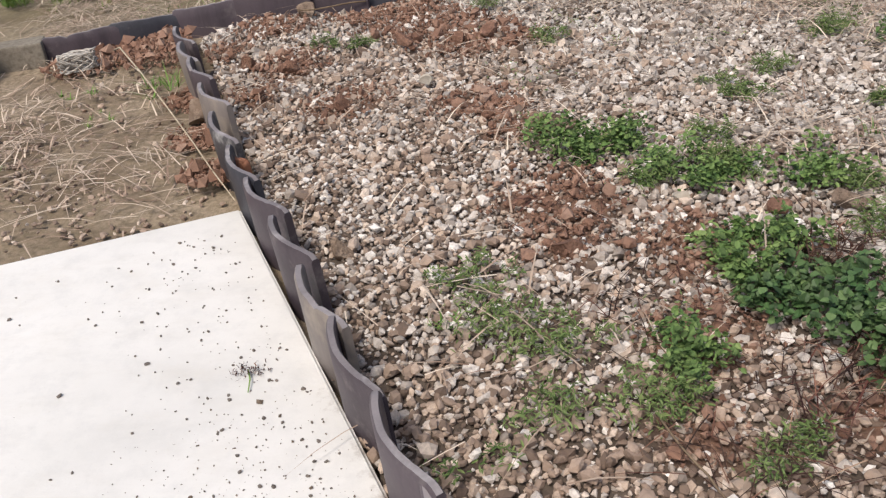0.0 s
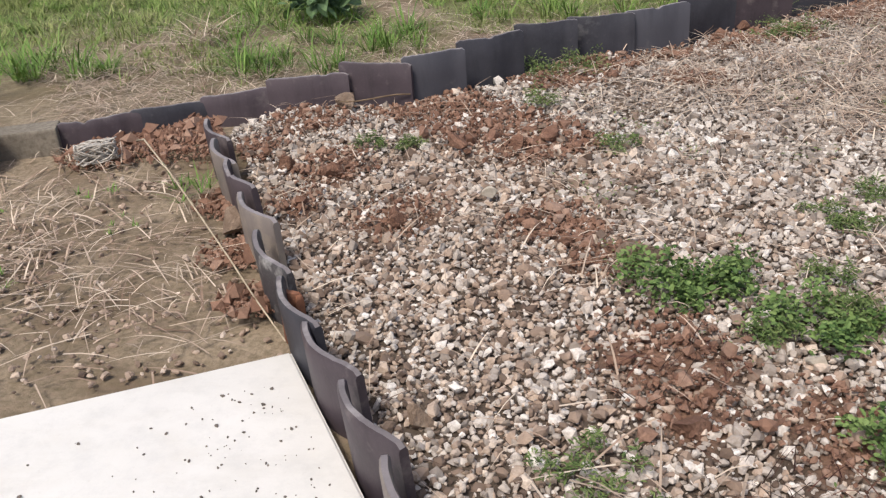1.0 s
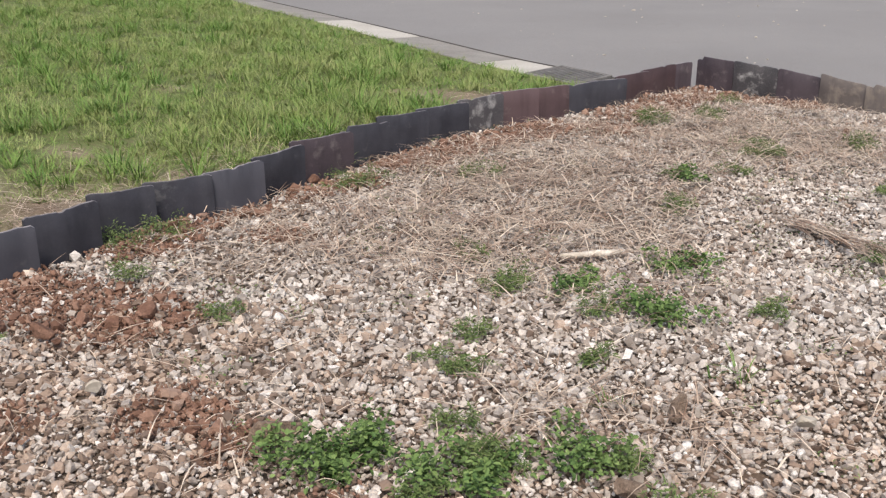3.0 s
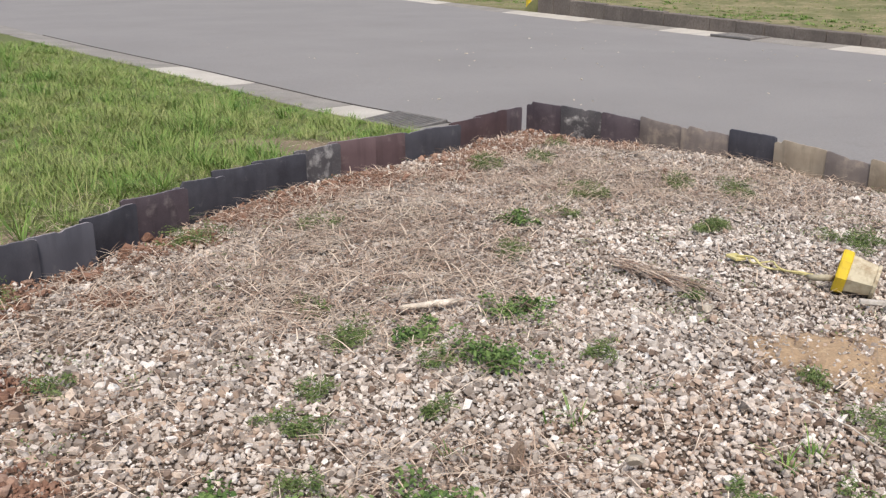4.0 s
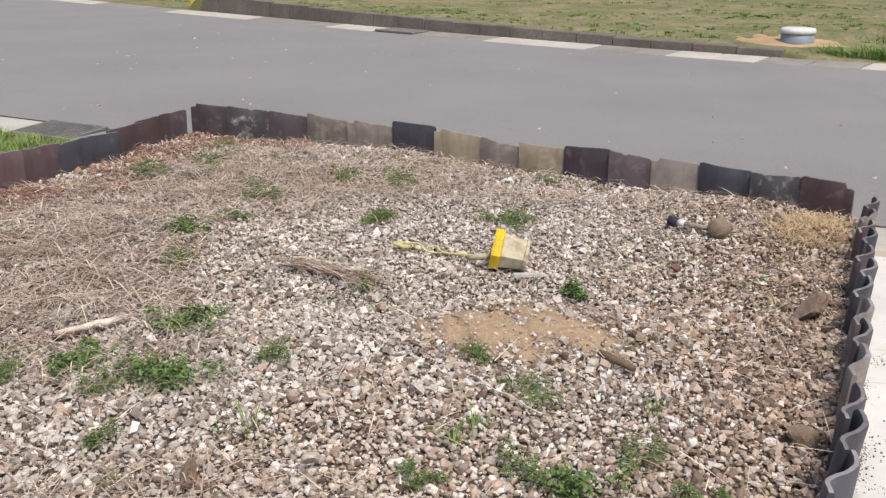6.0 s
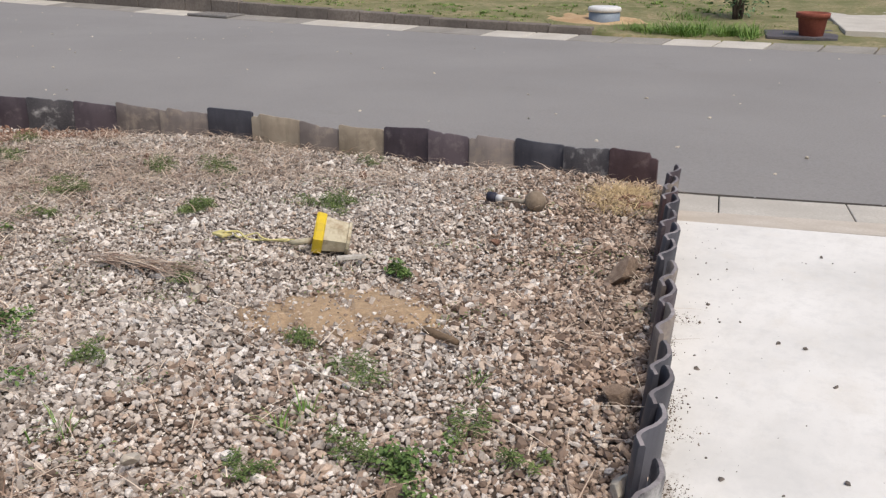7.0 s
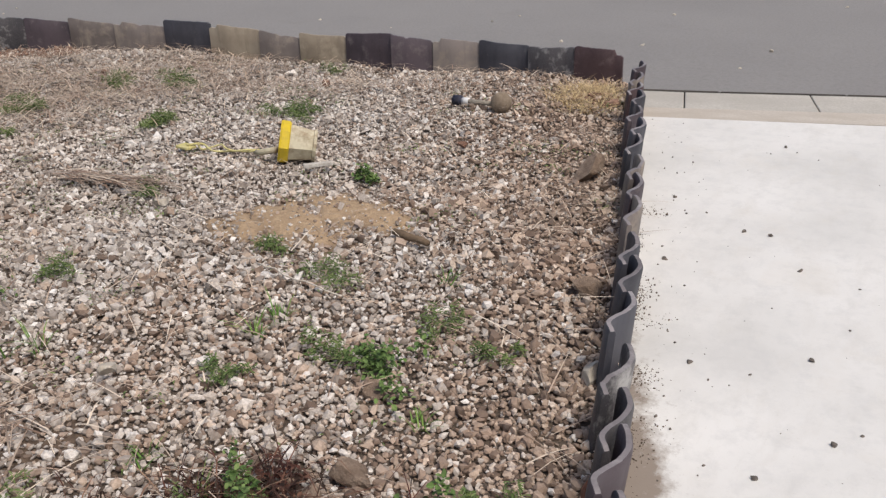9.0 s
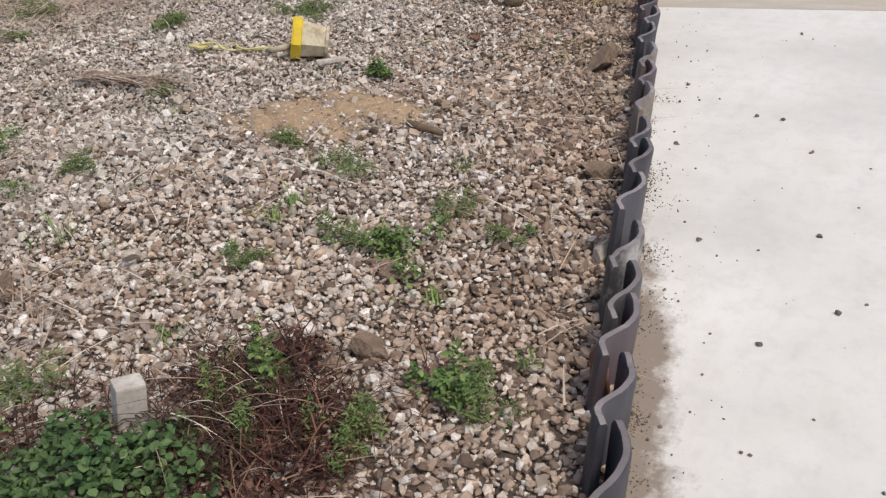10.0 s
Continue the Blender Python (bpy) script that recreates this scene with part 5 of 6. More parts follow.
# broad dock plant and dead stalks in the lawn
_n = 120
_a = NPR.uniform(0, 2 * np.pi, _n)
_pos = np.stack([-1.0 + 0.17 * np.cos(_a) * NPR.random(_n), 5.45 + 0.15 * np.sin(_a) * NPR.random(_n), NPR.uniform(0.02, 0.14, _n)], 1)
_l = NPR.uniform(0.05, 0.125, _n)
_v, _f = leaves(_pos, 1.15, _l, _l * 0.5)
foliage("foliage", raw_mesh("dock_plant", _v, _f, M_DOCK), thing("dock_plant", "broad-leaved dark green dock plant in the lawn", "plant"))
_n = 70
_a, _l = NPR.uniform(0, 2 * np.pi, _n), NPR.uniform(0.1, 0.4, _n)
_root = np.stack([-1.44 + NPR.normal(0, 0.06, _n), 5.0 + NPR.normal(0, 0.06, _n), NPR.uniform(-0.02, 0.03, _n)], 1)
_tip = _root + np.stack([np.cos(_a) * _l, np.sin(_a) * _l * 0.6, NPR.uniform(0.0, 0.12, _n)], 1)
foliage("stalk_tangle", strips("dead_stalks", _root, _tip, NPR.uniform(0.003, 0.006, _n), NPR.uniform(0, 0.03, _n), M_STRAW), thing("dead_stalk_clump", "pale dry dead stalks in the lawn", "dead plant"))
_n = 90
_a, _l = NPR.normal(0.4, 0.5, _n), NPR.uniform(0.15, 0.5, _n)
_root = np.stack([-1.15 + NPR.normal(0, 0.12, _n), 10.5 + NPR.normal(0, 0.12, _n), NPR.uniform(0.0, 0.05, _n)], 1)
_tip = _root + np.stack([np.cos(_a) * _l, np.sin(_a) * _l * 0.5, NPR.uniform(0.0, 0.18, _n)], 1)
foliage("stalk_tangle", strips("dead_stalks", _root, _tip, NPR.uniform(0.006, 0.012, _n), NPR.uniform(0, 0.04, _n), M_GOLD), thing("dead_stalk_clump", "straw-yellow flattened stalks in the long grass", "dead plant"))
# dry grass clump in the corner of the bed
_n = 1100
_dx, _dy = scatter([(4.2, 2.2, 0.15), (4.08, 2.16, 0.13), (4.32, 2.24, 0.12)], _n)
_root = np.stack([_dx, _dy, np.full(_n, 0.0)], 1)
_a, _l = NPR.uniform(0, 2 * np.pi, _n), NPR.uniform(0.05, 0.15, _n)
_tip = _root + np.stack([np.cos(_a) * _l, np.sin(_a) * _l, NPR.uniform(0.005, 0.05, _n)], 1)
foliage("blade_tuft", strips("dry_tuft", _root, _tip, NPR.uniform(0.002, 0.004, _n), NPR.uniform(0, 0.02, _n), M_GOLD), thing("dry_tuft", "dry straw-coloured grass tuft in the tile corner", "dead plant"))
# flattened straw bundle
_n = 170
_u, _w = NPR.uniform(-0.14, 0.26, _n), NPR.normal(0, 0.03, _n)
_root = np.stack([2.40 - 0.07 * _u + _w, 3.36 + _u, NPR.uniform(0.012, 0.032, _n)], 1)
_a, _l = NPR.normal(-1.45, 0.28, _n), NPR.uniform(0.06, 0.24, _n)
_tip = _root + np.stack([np.cos(_a) * _l, np.sin(_a) * _l, NPR.uniform(-0.015, 0.006, _n)], 1)
_tip[:, 2] = np.maximum(_tip[:, 2], 0.014)
foliage("straw_mat", strips("straw_bundle", _root, _tip, NPR.uniform(0.003, 0.006, _n), NPR.uniform(0, 0.012, _n), M_STRAW), thing("straw_bundle", "flattened bundle of dry grey straw on the gravel", "straw"))

SLAB_BITS = [(2.04, 1.19), (2.17, 0.94), (3.10, 1.51), (2.89, 1.24), (2.89, 1.16), (3.81, 1.27), (1.84, 0.85), (1.66, 0.97), (2.59, 1.40), (2.67, 1.04), (-0.46, 1.80), (-0.59, 1.71), (-0.81, 1.96), (-0.46, 2.22)]
DEBRIS = (-0.26, 1.77)

# ---------------------------------------------------------------- stones


def rock(x, y, sx, sy, sz, mat, label, turn=0.0, seed=1, z=0.0, name="stone"):
    rnd = random.Random(seed)
    bm = bmesh.new()
    bmesh.ops.create_icosphere(bm, subdivisions=3, radius=1)
    cuts = [(Vector((rnd.gauss(0, 1), rnd.gauss(0, 1), rnd.gauss(0, 0.8))).normalized(), rnd.uniform(0.36, 0.62)) for _ in range(10)]
    off = Vector((seed * 3.7, seed, 0))
    for v in bm.verts:
        for n, d in cuts:
            k = v.co.dot(n)
            if k > d:
                v.co -= n * (k - d) * 0.97
        v.co *= 1.15 + 0.08 * noise.noise(v.co * 2.2 + off) + 0.04 * noise.noise(v.co * 7 + off)
        v.co = Vector((v.co.x * sx, v.co.y * sy, v.co.z * sz))
    return single(name, mesh_of(name, bm, mat, False), label, "stone" if name == "stone" else "clod", "loose stones" if name == "stone" else "clay clods", m=pose(x, y, z + sz * 0.45, 0, 0, turn))


rock(0.285, 2.77, 0.06, 0.04, 0.04, M_ROCK, "flat brown field stone propped on red soil", 10, 1)
rock(-0.61, 3.95, 0.05, 0.04, 0.036, M_ROCK, "rounded buff stone beside the tile edging", 30, 2)
rock(0.565, 2.33, 0.02, 0.016, 0.016, M_ROCK_PALE, "small smooth white pebble among the weeds", 0, 3, 0.015)
rock(3.20, 1.84, 0.095, 0.06, 0.05, M_ROCK, "squarish brown stone leaning by the tiles", -15, 4)
rock(2.30, 1.54, 0.06, 0.045, 0.035, M_ROCK, "rounded brown stone beside the tiles", 20, 5)
rock(1.60, 1.78, 0.036, 0.03, 0.024, M_ROCK, "angular brown stone on the gravel", 50, 6)
rock(1.325, 1.665, 0.062, 0.048, 0.03, M_ROCK, "broken tan stone on the gravel", 80, 7)
rock(1.41, 2.37, 0.026, 0.022, 0.022, M_ROCK_PALE, "smooth round cream pebble", 0, 8, 0.012)
rock(1.18, 2.54, 0.035, 0.03, 0.035, M_ROCK, "rounded brown stone half sunk in gravel", 0, 9)
rock(1.24, 1.70, 0.03, 0.025, 0.02, M_ROCK, "small tan stone on the gravel", 0, 10)
rock(1.87, 1.37, 0.04, 0.03, 0.03, M_ROCK_PALE, "pale stone wedged against the tiles", 15, 11)
rock(-0.16, 2.16, 0.035, 0.03, 0.03, M_ROCK, "tan stone beside the tile edging", 15, 12)
rock(-0.19, 4.22, 0.035, 0.02, 0.045, M_ROCK, "upright tan stone leaning on a tile", 15, 13)
rock(0.90, 2.30, 0.036, 0.034, 0.03, M_ROCK, "pinkish brown stone in red soil", 15, 14)
rock(-0.07, 3.15, 0.03, 0.022, 0.02, M_ROCK_PALE, "pale flat stone on the gravel", 40, 15, 0.01)
rock(1.84, 2.44, 0.024, 0.018, 0.018, M_GRIT, "small black stone on the gravel", 40, 16, 0.01)
rock(-0.74, 3.02, 0.05, 0.035, 0.055, M_ROCK, "pale stone lodged between tiles and soil", 40, 17, -0.02)
rock(2.31, 3.04, 0.035, 0.03, 0.02, M_ROCK_PALE, "flat grey stone on the gravel", 0, 18, 0.005)

# lumps of clay thrown up beside the tiles and over the gravel
CLODS = [(0.32, 2.14), (0.75, 2.28), (0.64, 2.14), (-0.65, 2.87), (-0.58, 2.75), (-0.53, 2.64), (-0.31, 2.99), (-0.57, 3.36), (-0.20, 3.55), (0.02, 3.65), (0.60, 4.06), (0.08, 3.60), (-0.01, 3.55), (-0.55, 3.33), (-0.32, 3.04), (-0.16, 3.48), (0.17, 3.51), (-0.69, 3.40), (0.56, 4.09), (0.90, 4.85), (3.69, 4.70), (3.95, 3.47), (3.31, 2.40)]
for _i, (_x, _y) in enumerate(CLODS):
    _r = RND.uniform(0.022, 0.042) if _x < 2.0 else 0.026
    rock(_x, _y, _r, _r * RND.uniform(0.7, 0.95), _r * RND.uniform(0.6, 0.85), M_LUMP, "crumbly red-brown clay clod " + ("on the yard soil" if 2 < _i < 6 else "lying on the gravel"), 41 * _i, 60 + _i, -0.03 if 2 < _i < 6 else 0.004, "clay_clod")

for _i, (_x, _y) in enumerate(SLAB_BITS):
    rock(_x, _y, *((0.010, 0.008, 0.006) if _x > 0 else (0.0065, 0.005, 0.004)), M_GRIT, "small dark stone lying on the concrete slab", 37 * _i, 30 + _i)
_n = 110
_a, _l = NPR.uniform(0, 2 * np.pi, _n), NPR.uniform(0.003, 0.009, _n)
_root = np.stack([NPR.normal(0, 0.016, _n), NPR.normal(0, 0.012, _n), NPR.uniform(0.001, 0.008, _n)], 1)
_tip = _root + np.stack([np.cos(_a) * _l, np.sin(_a) * _l, NPR.uniform(-0.002, 0.006, _n)], 1)
_tip[:, 2] = np.maximum(_tip[:, 2], 0.001)
_deb = thing("plant_debris", "small dark clump of plant debris on the concrete slab", "debris", at=(DEBRIS[0], DEBRIS[1], 0.0))
foliage("stem_tangle", strips("debris", _root, _tip, NPR.uniform(0.001, 0.0025, _n), NPR.uniform(0, 0.004, _n), M_STRAW_DARK), _deb)
_bm = tube([(0.0, 0.0, 0.006), (0.012, -0.03, 0.008), (0.016, -0.062, 0.004)], [0.0015, 0.0015, 0.001], 5)
part("green_shoot", _bm, M_TUFT, _deb, "pale green shoot", True)

# ---------------------------------------------------------------- loose things
# cream cup with a yellow rim, lying on its side, with a strap
cup_axis = math.degrees(math.atan2(-0.83, 0.55))
cup = thing("plastic_cup", "soiled cream plastic cup with a yellow rim lying on gravel", "cup", at=(2.862, 2.945, 0.084))
_m = pose(0, 0, 0, 0, 0, cup_axis) @ pose(0, 0, 0, 0, 101, 0)
part("cup_body", lathe([(0.0, 0.132), (0.052, 0.132), (0.058, 0.128), (0.076, 0.0), (0.073, 0.0), (0.055, 0.122), (0.0, 0.122)], 8, m=_m), M_CREAM, cup, "cream eight-sided cup stained with mud")
part("base_lip", lathe([(0.054, 0.134), (0.0625, 0.132), (0.063, 0.122), (0.059, 0.119), (0.056, 0.124)], 16, m=_m), M_CREAM, cup)
_b = lathe([(0.077, 0.034), (0.082, 0.03), (0.0845, 0.004), (0.081, -0.004), (0.074, -0.002), (0.074, 0.01), (0.076, 0.034)], 8, m=_m)
part("rim", _b, M_YELLOW, cup, "bright yellow faceted rim")
_bm = tube([(-0.01, 0.01, -0.03), (-0.012, 0.09, -0.052), (0.0, 0.13, -0.06)], [0.012, 0.012, 0.008], 8)
part("strap_anchor", _bm, M_CREAM, cup, "cream plug at the rim", True)
_pts, _pts2 = [], []
for _i in range(25):
    _t = _i / 24
    _w = 0.012 * math.sin(_t * 17)
    _pts.append((0.0 - 0.03 * _t + _w, 0.10 + 0.33 * _t, -0.062 + 0.010 * math.sin(_t * 9)))
    _pts2.append((0.012 - 0.03 * _t - _w * 1.3, 0.11 + 0.30 * _t, -0.06 + 0.010 * math.cos(_t * 11)))
part("strap", tube(_pts, 0.0045, 6), M_ROPE, cup, "faded yellow twisted strap", True)
part("strap", tube(_pts2, 0.004, 6), M_ROPE, cup, "faded yellow twisted strap", True)
_m2 = pose(-0.035, 0.44, -0.066, 0, 0, 80)
part("strap_end", bevel_box(0.07, 0.05, 0.012, 0.004, _m2), M_ROPE, cup, "olive yellow strap end")

# muddy ball on a short rod
toy = thing("ball_rod", "muddy brown ball on a short rod with a dark blue cap", "toy", at=(3.82, 2.47, 0.05))
part("ball", lathe([(0, -0.047)] + [(0.047 * math.cos(a), 0.047 * math.sin(a)) for a in np.linspace(-1.4, 1.4, 13)] + [(0, 0.047)], 28), M_BALL, toy, "", True)
part("rod", tube([(0.01, 0.03, -0.012), (0.03, 0.2, -0.02)], 0.011, 10), M_WOOD_GREY, toy, "", True)
part("sleeve", tube([(0.026, 0.17, -0.018), (0.03, 0.205, -0.02)], 0.016, 12), M_WHITE, toy, "white plastic sleeve", True)
part("cap", tube([(0.03, 0.203, -0.02), (0.031, 0.215, -0.02), (0.034, 0.25, -0.02)], [0.018, 0.024, 0.021], 12), M_NAVY, toy, "dark blue rubber cap", True)


def stick(name, pts, radii, mat, label, category, seg=8):
    me = mesh_of(name, tube(pts, radii, seg), mat, True)
    return single(name, me, label, category)


def jag(a, b, n, amp, seed, z=0.02):
    r = random.Random(seed)
    return [(a[0] + (b[0] - a[0]) * i / n + r.uniform(-amp, amp), a[1] + (b[1] - a[1]) * i / n + r.uniform(-amp, amp), z + r.uniform(-0.2, 0.2) * amp) for i in range(n + 1)]


stick("driftwood", jag((1.37, 3.525), (1.60, 3.48), 8, 0.004, 2, 0.032), [0.005, 0.008, 0.010, 0.010, 0.011, 0.012, 0.013, 0.012, 0.007], M_WOOD_PALE, "pale bleached piece of driftwood lying on straw", "stick")
stick("twig", jag((2.39, 2.18), (2.35, 2.04), 5, 0.003, 3, 0.028), [0.010, 0.013, 0.013, 0.012, 0.012, 0.009], M_TWIG, "short brown broken branch on gravel", "stick")
stick("twig", jag((2.02, 2.42), (1.93, 2.08), 8, 0.008, 4, 0.032), [0.0022] * 9, M_WOOD_PALE, "thin bent pale twig on gravel", "stick", 6)
stick("dead_stalk", [(-1.23, 3.60, 0.03), (-1.16, 3.5, 0.07), (-1.0, 3.27, 0.05), (-0.85, 3.05, 0.02), (-0.70, 2.82, 0.0), (-0.58, 2.61, 0.01), (-0.46, 2.41, 0.02)], [0.0035, 0.003, 0.0028, 0.0026, 0.0024, 0.0022, 0.0018], M_STALK, "long pale dry plant stem reaching the slab", "stem", 6)
stick("twig", jag((0.44, 1.60), (0.52, 1.40), 6, 0.006, 7, 0.03), [0.002] * 7, M_TWIG, "thin brown twig on gravel", "stick", 6)
stick("twig", jag((-0.62, 3.9), (-0.38, 3.98), 5, 0.012, 8, 0.04), [0.003] * 6, M_TWIG, "thin bent brown twig by the tiles", "stick", 6)
lath = thing("wood_lath", "short weathered grey wood lath lying on gravel", "lath", at=(2.825, 2.755, 0.03), turn=-45)
part("lath", bevel_box(0.11, 0.022, 0.014, 0.003), M_PEG, lath)

peg = thing("wooden_peg", "grey weathered square wooden peg driven into the bed", "peg", at=(0.938, 1.925, 0.0), turn=-30)
part("peg", bevel_box(0.054, 0.042, 0.21, 0.005, pose(0, 0, 0.0, 4, 7, 0)), M_PEG, peg)

# grey twine bundle
hank = thing("twine_bundle", "hank of grey twine lying on the soil", "twine", at=(-1.34, 3.53, -0.01), turn=20)
for _k in range(16):
    _r = random.Random(_k)
    _pp = []
    for _i in range(15):
        _a2 = 2 * math.pi * _i / 14
        _pp.append((0.062 * math.cos(_a2) * _r.uniform(0.9, 1.1), 0.028 * math.sin(_a2 + _k) + _r.uniform(-0.006, 0.006), 0.032 + 0.03 * math.sin(_a2 + _k * 0.7)))
    part("loop", tube(_pp, 0.0028, 5), M_TWINE, hank, "", True)

# terracotta pot on its side
_m = pose(0, 0, 0, 0, 0, 200) @ pose(0, 0, 0, 0, 84, 0)
pot = thing("terracotta_pot", "round orange terracotta pot lying on bare soil", "pot", at=(-1.775, 3.50, 0.06))
part("pot_body", lathe([(0.0, -0.10), (0.05, -0.095), (0.085, -0.07), (0.104, -0.02), (0.106, 0.02), (0.094, 0.065), (0.078, 0.085), (0.07, 0.085), (0.085, 0.06), (0.095, 0.0), (0.07, -0.07), (0, -0.085)], 40, m=_m), M_TERRA, pot, "", True)

# iron drain grate in the gutter
grate = thing("drain_grate", "rusty iron bar grate over a gutter drain", "drain grate")
for _o in (-0.465, -0.03):
    part("frame_bar", strip_block(near_x, 7.38, 7.96, _o, ROAD_Z + 0.03, _o + 0.025, ROAD_Z + 0.03, 0.04, None, 0.0, 0.5), M_IRON, grate)
for _yy in (7.38, 7.935):
    part("frame_bar", strip_block(near_x, _yy, _yy + 0.025, -0.465, ROAD_Z + 0.031, -0.005, ROAD_Z + 0.031, 0.04, None, 0.0, 0.5), M_IRON, grate)
for _k in range(11):
    part("bar", strip_block(near_x, 7.425 + 0.046 * _k, 7.441 + 0.046 * _k, -0.445, ROAD_Z + 0.029, -0.03, ROAD_Z + 0.029, 0.010, None, 0.0, 0.5, 0.002), M_IRON, grate)
part("pit", strip_block(near_x, 7.38, 7.96, -0.46, ROAD_Z - 0.06, -0.01, ROAD_Z - 0.06, 0.05, None, 0.0, 0.5), M_JOINT, grate, "dark pit under the grate")

# pale specks on the asphalt
_n = 90
_y = NPR.uniform(1.0, 16, _n)
_u = NPR.uniform(0.05, 0.97, _n)
_x = near_x(_y) * (1 - _u) + far_x(_y) * _u
single("road_specks", pebbles("road_specks", np.stack([_x, _y, ROAD_Z + 0.06 * _u * (1 - _u) + 0.003], 1), NPR.uniform(0.008, 0.022, _n), M_ROCK_PALE, (0.3, 0.5)), "pale stone chips scattered on the asphalt", "pebbles", kind="stuff")

# ---------------------------------------------------------------- across the road
cover = thing("inspection_pipe", "blue-grey plastic inspection pipe with a white lid in sandy soil", "pipe", at=(13.42, 5.82, -0.05))
part("pipe", lathe([(0, -0.1), (0.215, -0.1), (0.22, 0.02), (0.22, 0.16), (0.2, 0.16), (0.0, 0.15)], 40), M_BLUEGREY, cover, "blue-grey pipe", True)
part("lid", lathe([(0, 0.235), (0.19, 0.235), (0.225, 0.225), (0.235, 0.2), (0.235, 0.165), (0.221, 0.16), (0, 0.161)], 40), M_WHITE, cover, "white lid", True)
single("ground_sand", grid_sheet("ground_sand", np.linspace(-1, 1, 30), np.linspace(-1, 1, 30), lambda u, v: (13.55 + 1.0 * u, 5.95 + 1.3 * v, far_ground(13.55 + 1.0 * u - kerb_x(5.95 + 1.3 * v) - 0.09, 5.95 + 1.3 * v)[2] + 0.025 - 0.07 * (u * u + v * v)),
       speckled("yellow_sand", (0.40, 0.27, 0.15), (0.56, 0.41, 0.25), 2, (0.33, 0.22, 0.12), 30, 0.95, 0.006)), "yellow sandy soil around the pipe", "sand", kind="structure")


def big_tuft(x, y, n, r, h, label):
    px, py = NPR.normal(0, r, n), NPR.normal(0, r, n)
    foliage("blade_tuft", blades(px, py, np.zeros(n), 14, NPR.uniform(0.5, 1.0, n) * h, np.full(n, 0.08), (0.005, 0.010), M_TUFT, "grass_clump"), thing("grass_clump", label, "grass clump", at=(x, y, -0.11)))


big_tuft(12.85, 5.15, 60, 0.18, 0.20, "bright green grass clump at the road edge")
big_tuft(13.0, 4.6, 80, 0.22, 0.30, "tall bright green grass clump at the road edge")
big_tuft(13.1, 3.9, 64, 0.18, 0.28, "leafy green grass clump at the road edge")
big_tuft(15.0, 5.13, 36, 0.2, 0.25, "green grass clump behind the sand")
rpot = thing("flower_pot", "red-brown clay flower pot with dry soil beside a dark sheet", "flower pot", at=(13.57, 3.02, -0.09))
part("pot_body", lathe([(0, 0), (0.14, 0), (0.15, 0.01), (0.185, 0.24), (0.19, 0.25), (0.165, 0.25), (0.15, 0.2), (0, 0.2)], 36), M_REDPOT, rpot, "", True)
part("pot_rim", lathe([(0.187, 0.235), (0.21, 0.235), (0.215, 0.30), (0.205, 0.305), (0.18, 0.30), (0.175, 0.235)], 36), M_REDPOT, rpot, "", True)
part("pot_soil", lathe([(0, 0.275), (0.1, 0.27), (0.178, 0.255), (0.178, 0.24), (0, 0.24)], 24), M_BED, rpot, "dry soil", True)
single("ground_sheet", mesh_of("ground_sheet", solid_sheet([(13.15, 3.49), (13.31, 2.65), (13.84, 2.72), (16.06, 3.33), (15.85, 4.18)], -0.08, 0.03), M_SHEET), "dark crumpled ground sheet beside a pot", "sheet")
single("pavement_path", mesh_of("pavement_path", solid_sheet([(13.94, 2.65), (14.47, 0.59), (18.49, 1.64), (17.96, 3.65)], -0.03, 0.12), M_GUTTER), "pale concrete path across the road", "path", kind="structure")

far_grate = thing("drain_grate", "dark iron bar grate in the far gutter", "drain grate")
for _o in (0.145, 0.575):
    part("frame_bar", strip_block(far_x, 11.36, 12.22, _o, ROAD_Z + 0.046, _o + 0.03, ROAD_Z + 0.048, 0.03, None, 0.0), M_IRON, far_grate)
for _k in range(13):
    part("bar", strip_block(far_x, 11.37 + 0.066 * _k, 11.405 + 0.066 * _k, 0.17, ROAD_Z + 0.040, 0.58, ROAD_Z + 0.050, 0.03, None, 0.0), M_IRON, far_grate)
part("pit", strip_block(far_x, 11.36, 12.22, 0.145, ROAD_Z + 0.014, 0.61, ROAD_Z + 0.040, 0.02, None, 0.0), M_JOINT, far_grate, "dark pit under the grate")

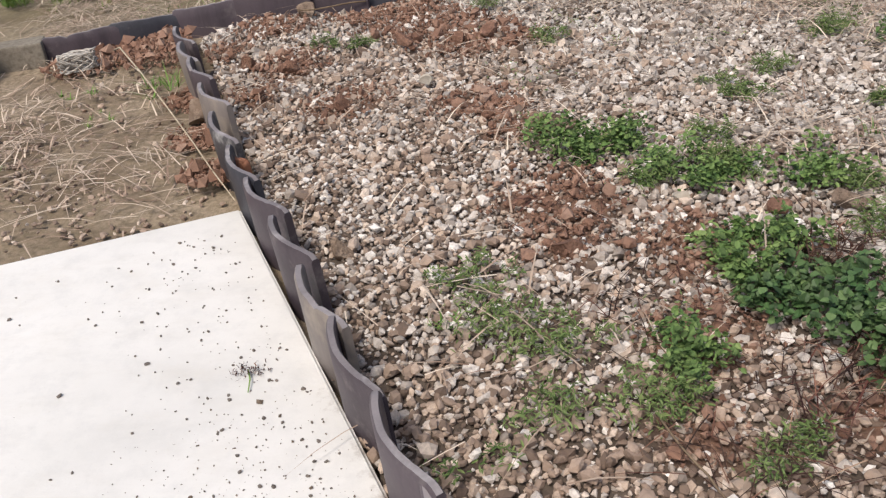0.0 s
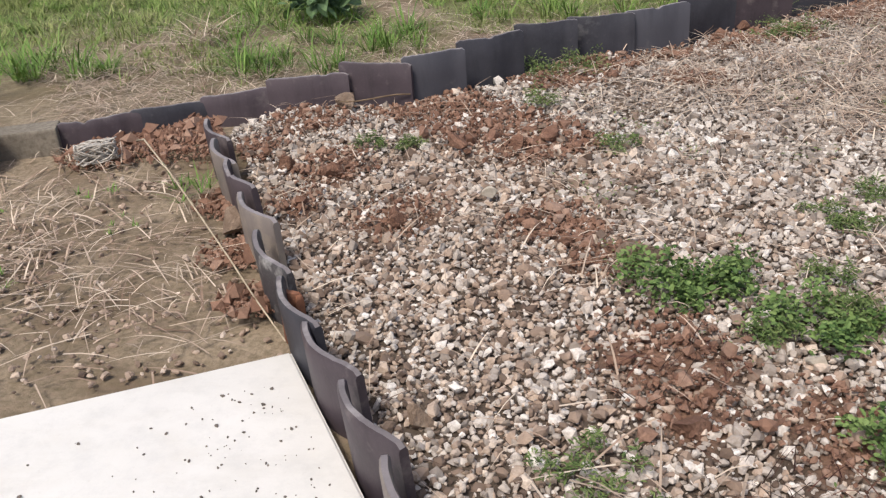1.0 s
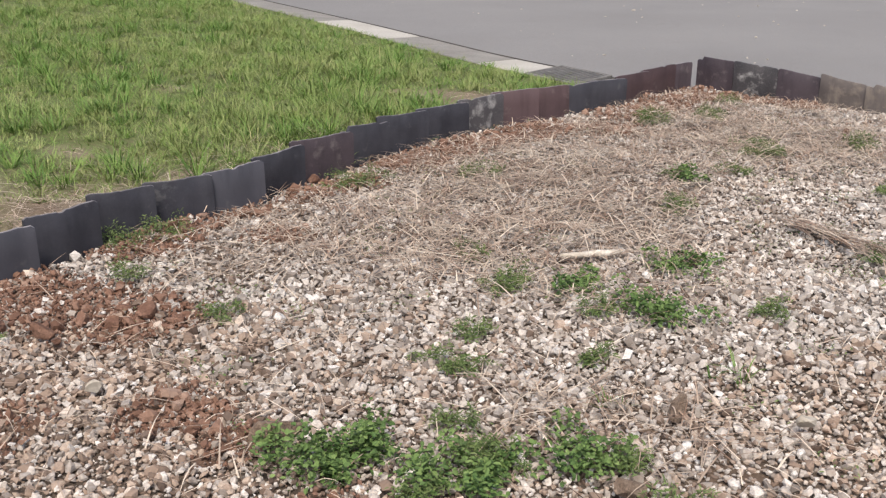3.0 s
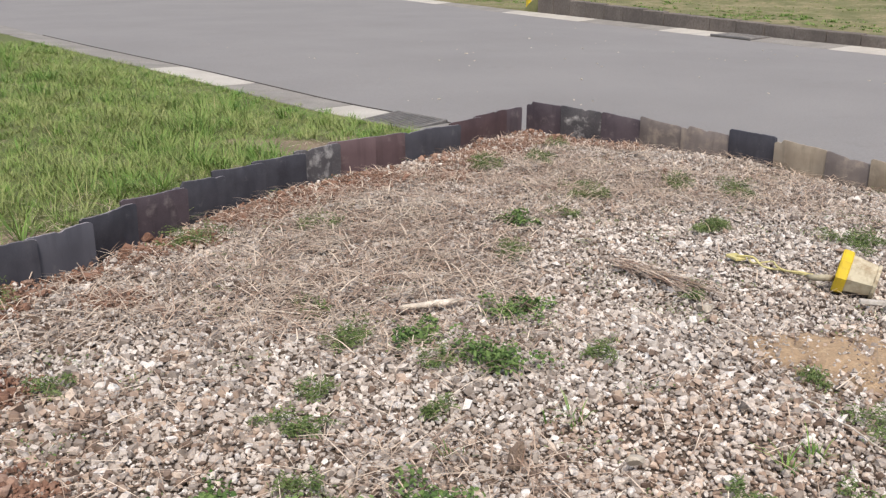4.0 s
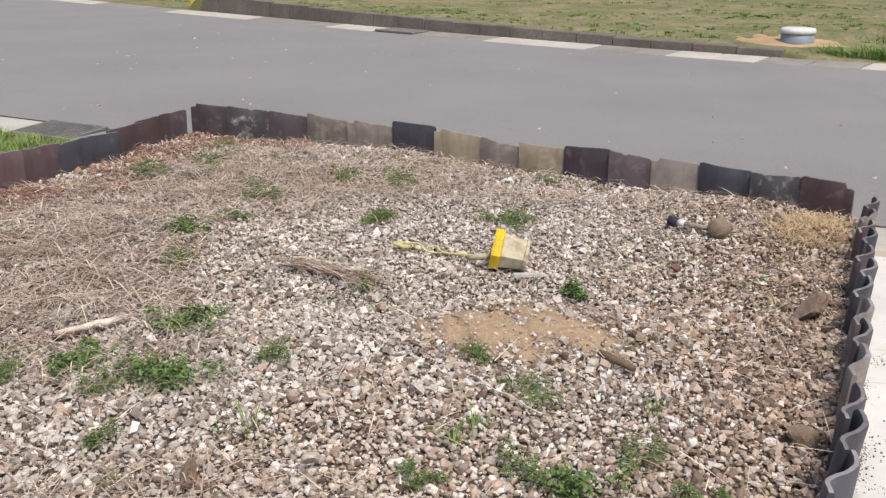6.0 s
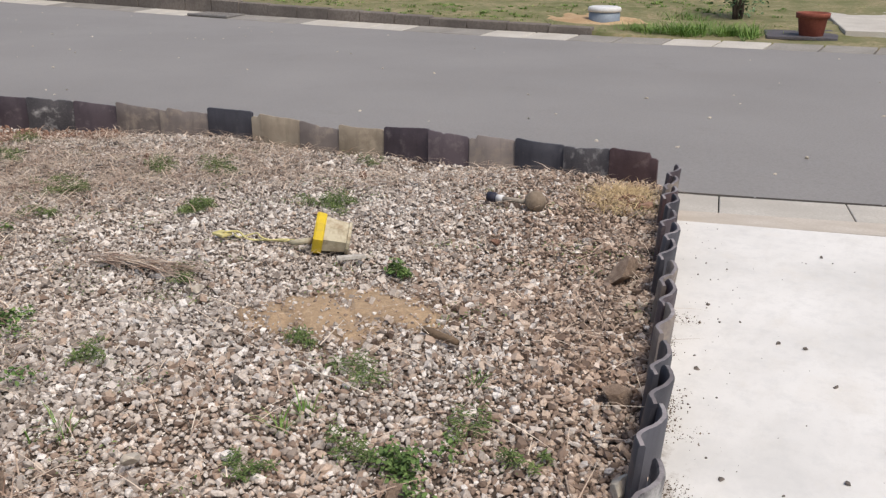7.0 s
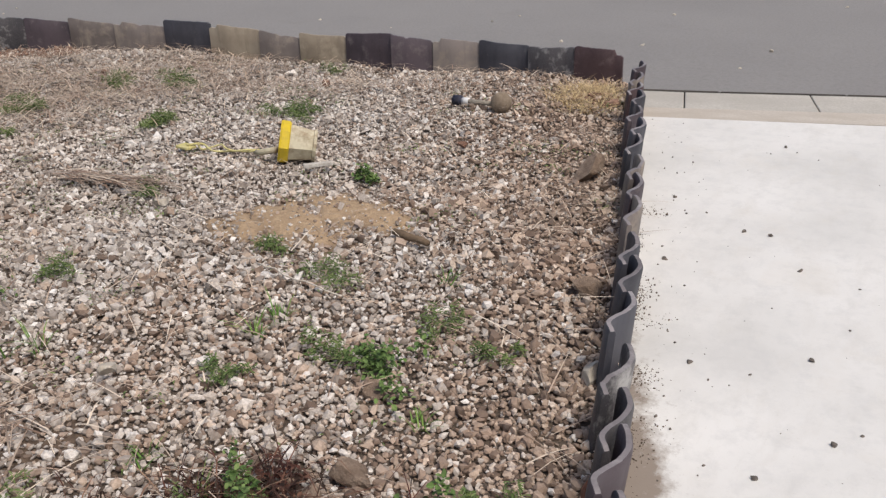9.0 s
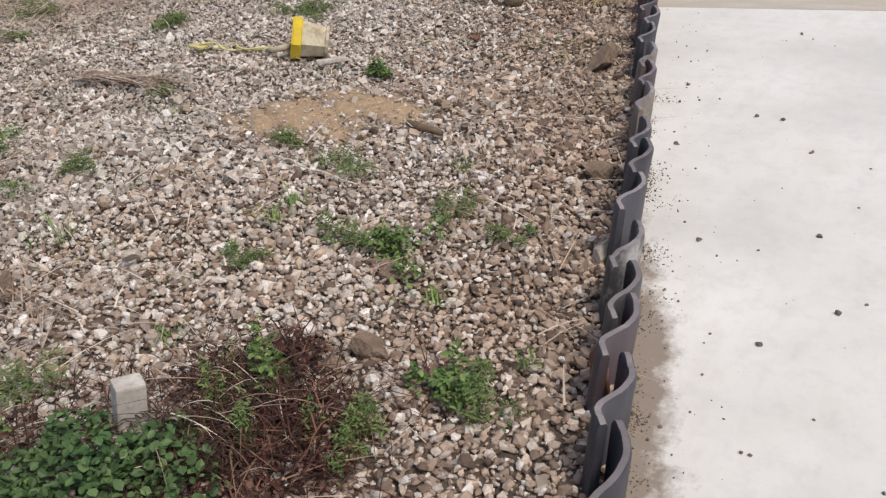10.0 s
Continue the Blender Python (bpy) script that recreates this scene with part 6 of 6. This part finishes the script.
# leafy shrub with a dark stem beyond the pipe
shrub = thing("shrub", "dark-stemmed leafy shrub on the far lot", "shrub", at=(15.42, 4.44, -0.08))
_bm = bmesh.new()
for _k in range(6):
    _r = random.Random(_k + 40)
    _p = [(0.05 * _r.uniform(-1, 1), 0.05 * _r.uniform(-1, 1), -0.05)]
    for _i in range(5):
        _p.append((_p[-1][0] + _r.uniform(-0.07, 0.07), _p[-1][1] + _r.uniform(-0.07, 0.07), _p[-1][2] + 0.2))
    tube(_p, [0.035, 0.03, 0.025, 0.02, 0.014, 0.006], 7, _bm)
part("stem", _bm, M_BARK, shrub, "dark woody stems", True)
_n = 900
_pos = NPR.normal(0, 1, (_n, 3)) * [0.22, 0.22, 0.25] + [0, 0, 0.65]
_l = NPR.uniform(0.04, 0.08, _n)
_v, _f = leaves(_pos, 1.4, _l, _l * 0.6)
_ob = new("foliage", raw_mesh("foliage", _v, _f, M_DOCK))
_ob.parent = shrub

# yellow marker peg at the kerb's end
mk = thing("survey_marker", "yellow plastic survey marker at the end of the kerb", "marker", at=(12.98, 18.95, 0.08))
part("marker", bevel_box(0.09, 0.09, 0.3, 0.012, pose(0, 0, 0.0)), M_YELLOW, mk)
# yellow tape in the lawn
tp = thing("plastic_scrap", "yellow plastic scrap caught in the lawn grass", "litter", at=(-1.45, 12.3, 0.1), turn=20)
part("scrap", bevel_box(0.22, 0.06, 0.03, 0.01, pose(0, 0, 0, 0, 8, 0)), M_YELLOW, tp)
part("scrap_stem", tube([(0.05, 0, 0), (0.12, -0.06, -0.09)], 0.014, 6), M_WHITE, tp, "white stem")

# ---------------------------------------------------------------- the nearest stones of the gravel bed
def pebble_mesh(mat, seed):
    rnd = np.random.default_rng(seed)
    v = ICO_V * (1 + rnd.uniform(-0.3, 0.3, (len(ICO_V), 1))) + rnd.uniform(-0.13, 0.13, ICO_V.shape)
    return raw_mesh("pebble", v * np.array([1, rnd.uniform(0.55, 0.95), rnd.uniform(0.45, 0.9)]), ICO_F, mat)


PEBBLES = {b: [pebble_mesh(M_BROWN_LOOSE if b else M_PALE_LOOSE, 20 * b + i) for i in range(12)] for b in (False, True)}
for _x, _y, _z, _r, _b in PIECES:
    _ob = new("pebble", RND.choice(PEBBLES[_b]))
    _ob.parent = bed
    _ob.matrix_world = pose(_x, _y, _z, RND.uniform(-50, 50), RND.uniform(-50, 50), RND.uniform(0, 360)) @ Matrix.Scale(_r, 4)
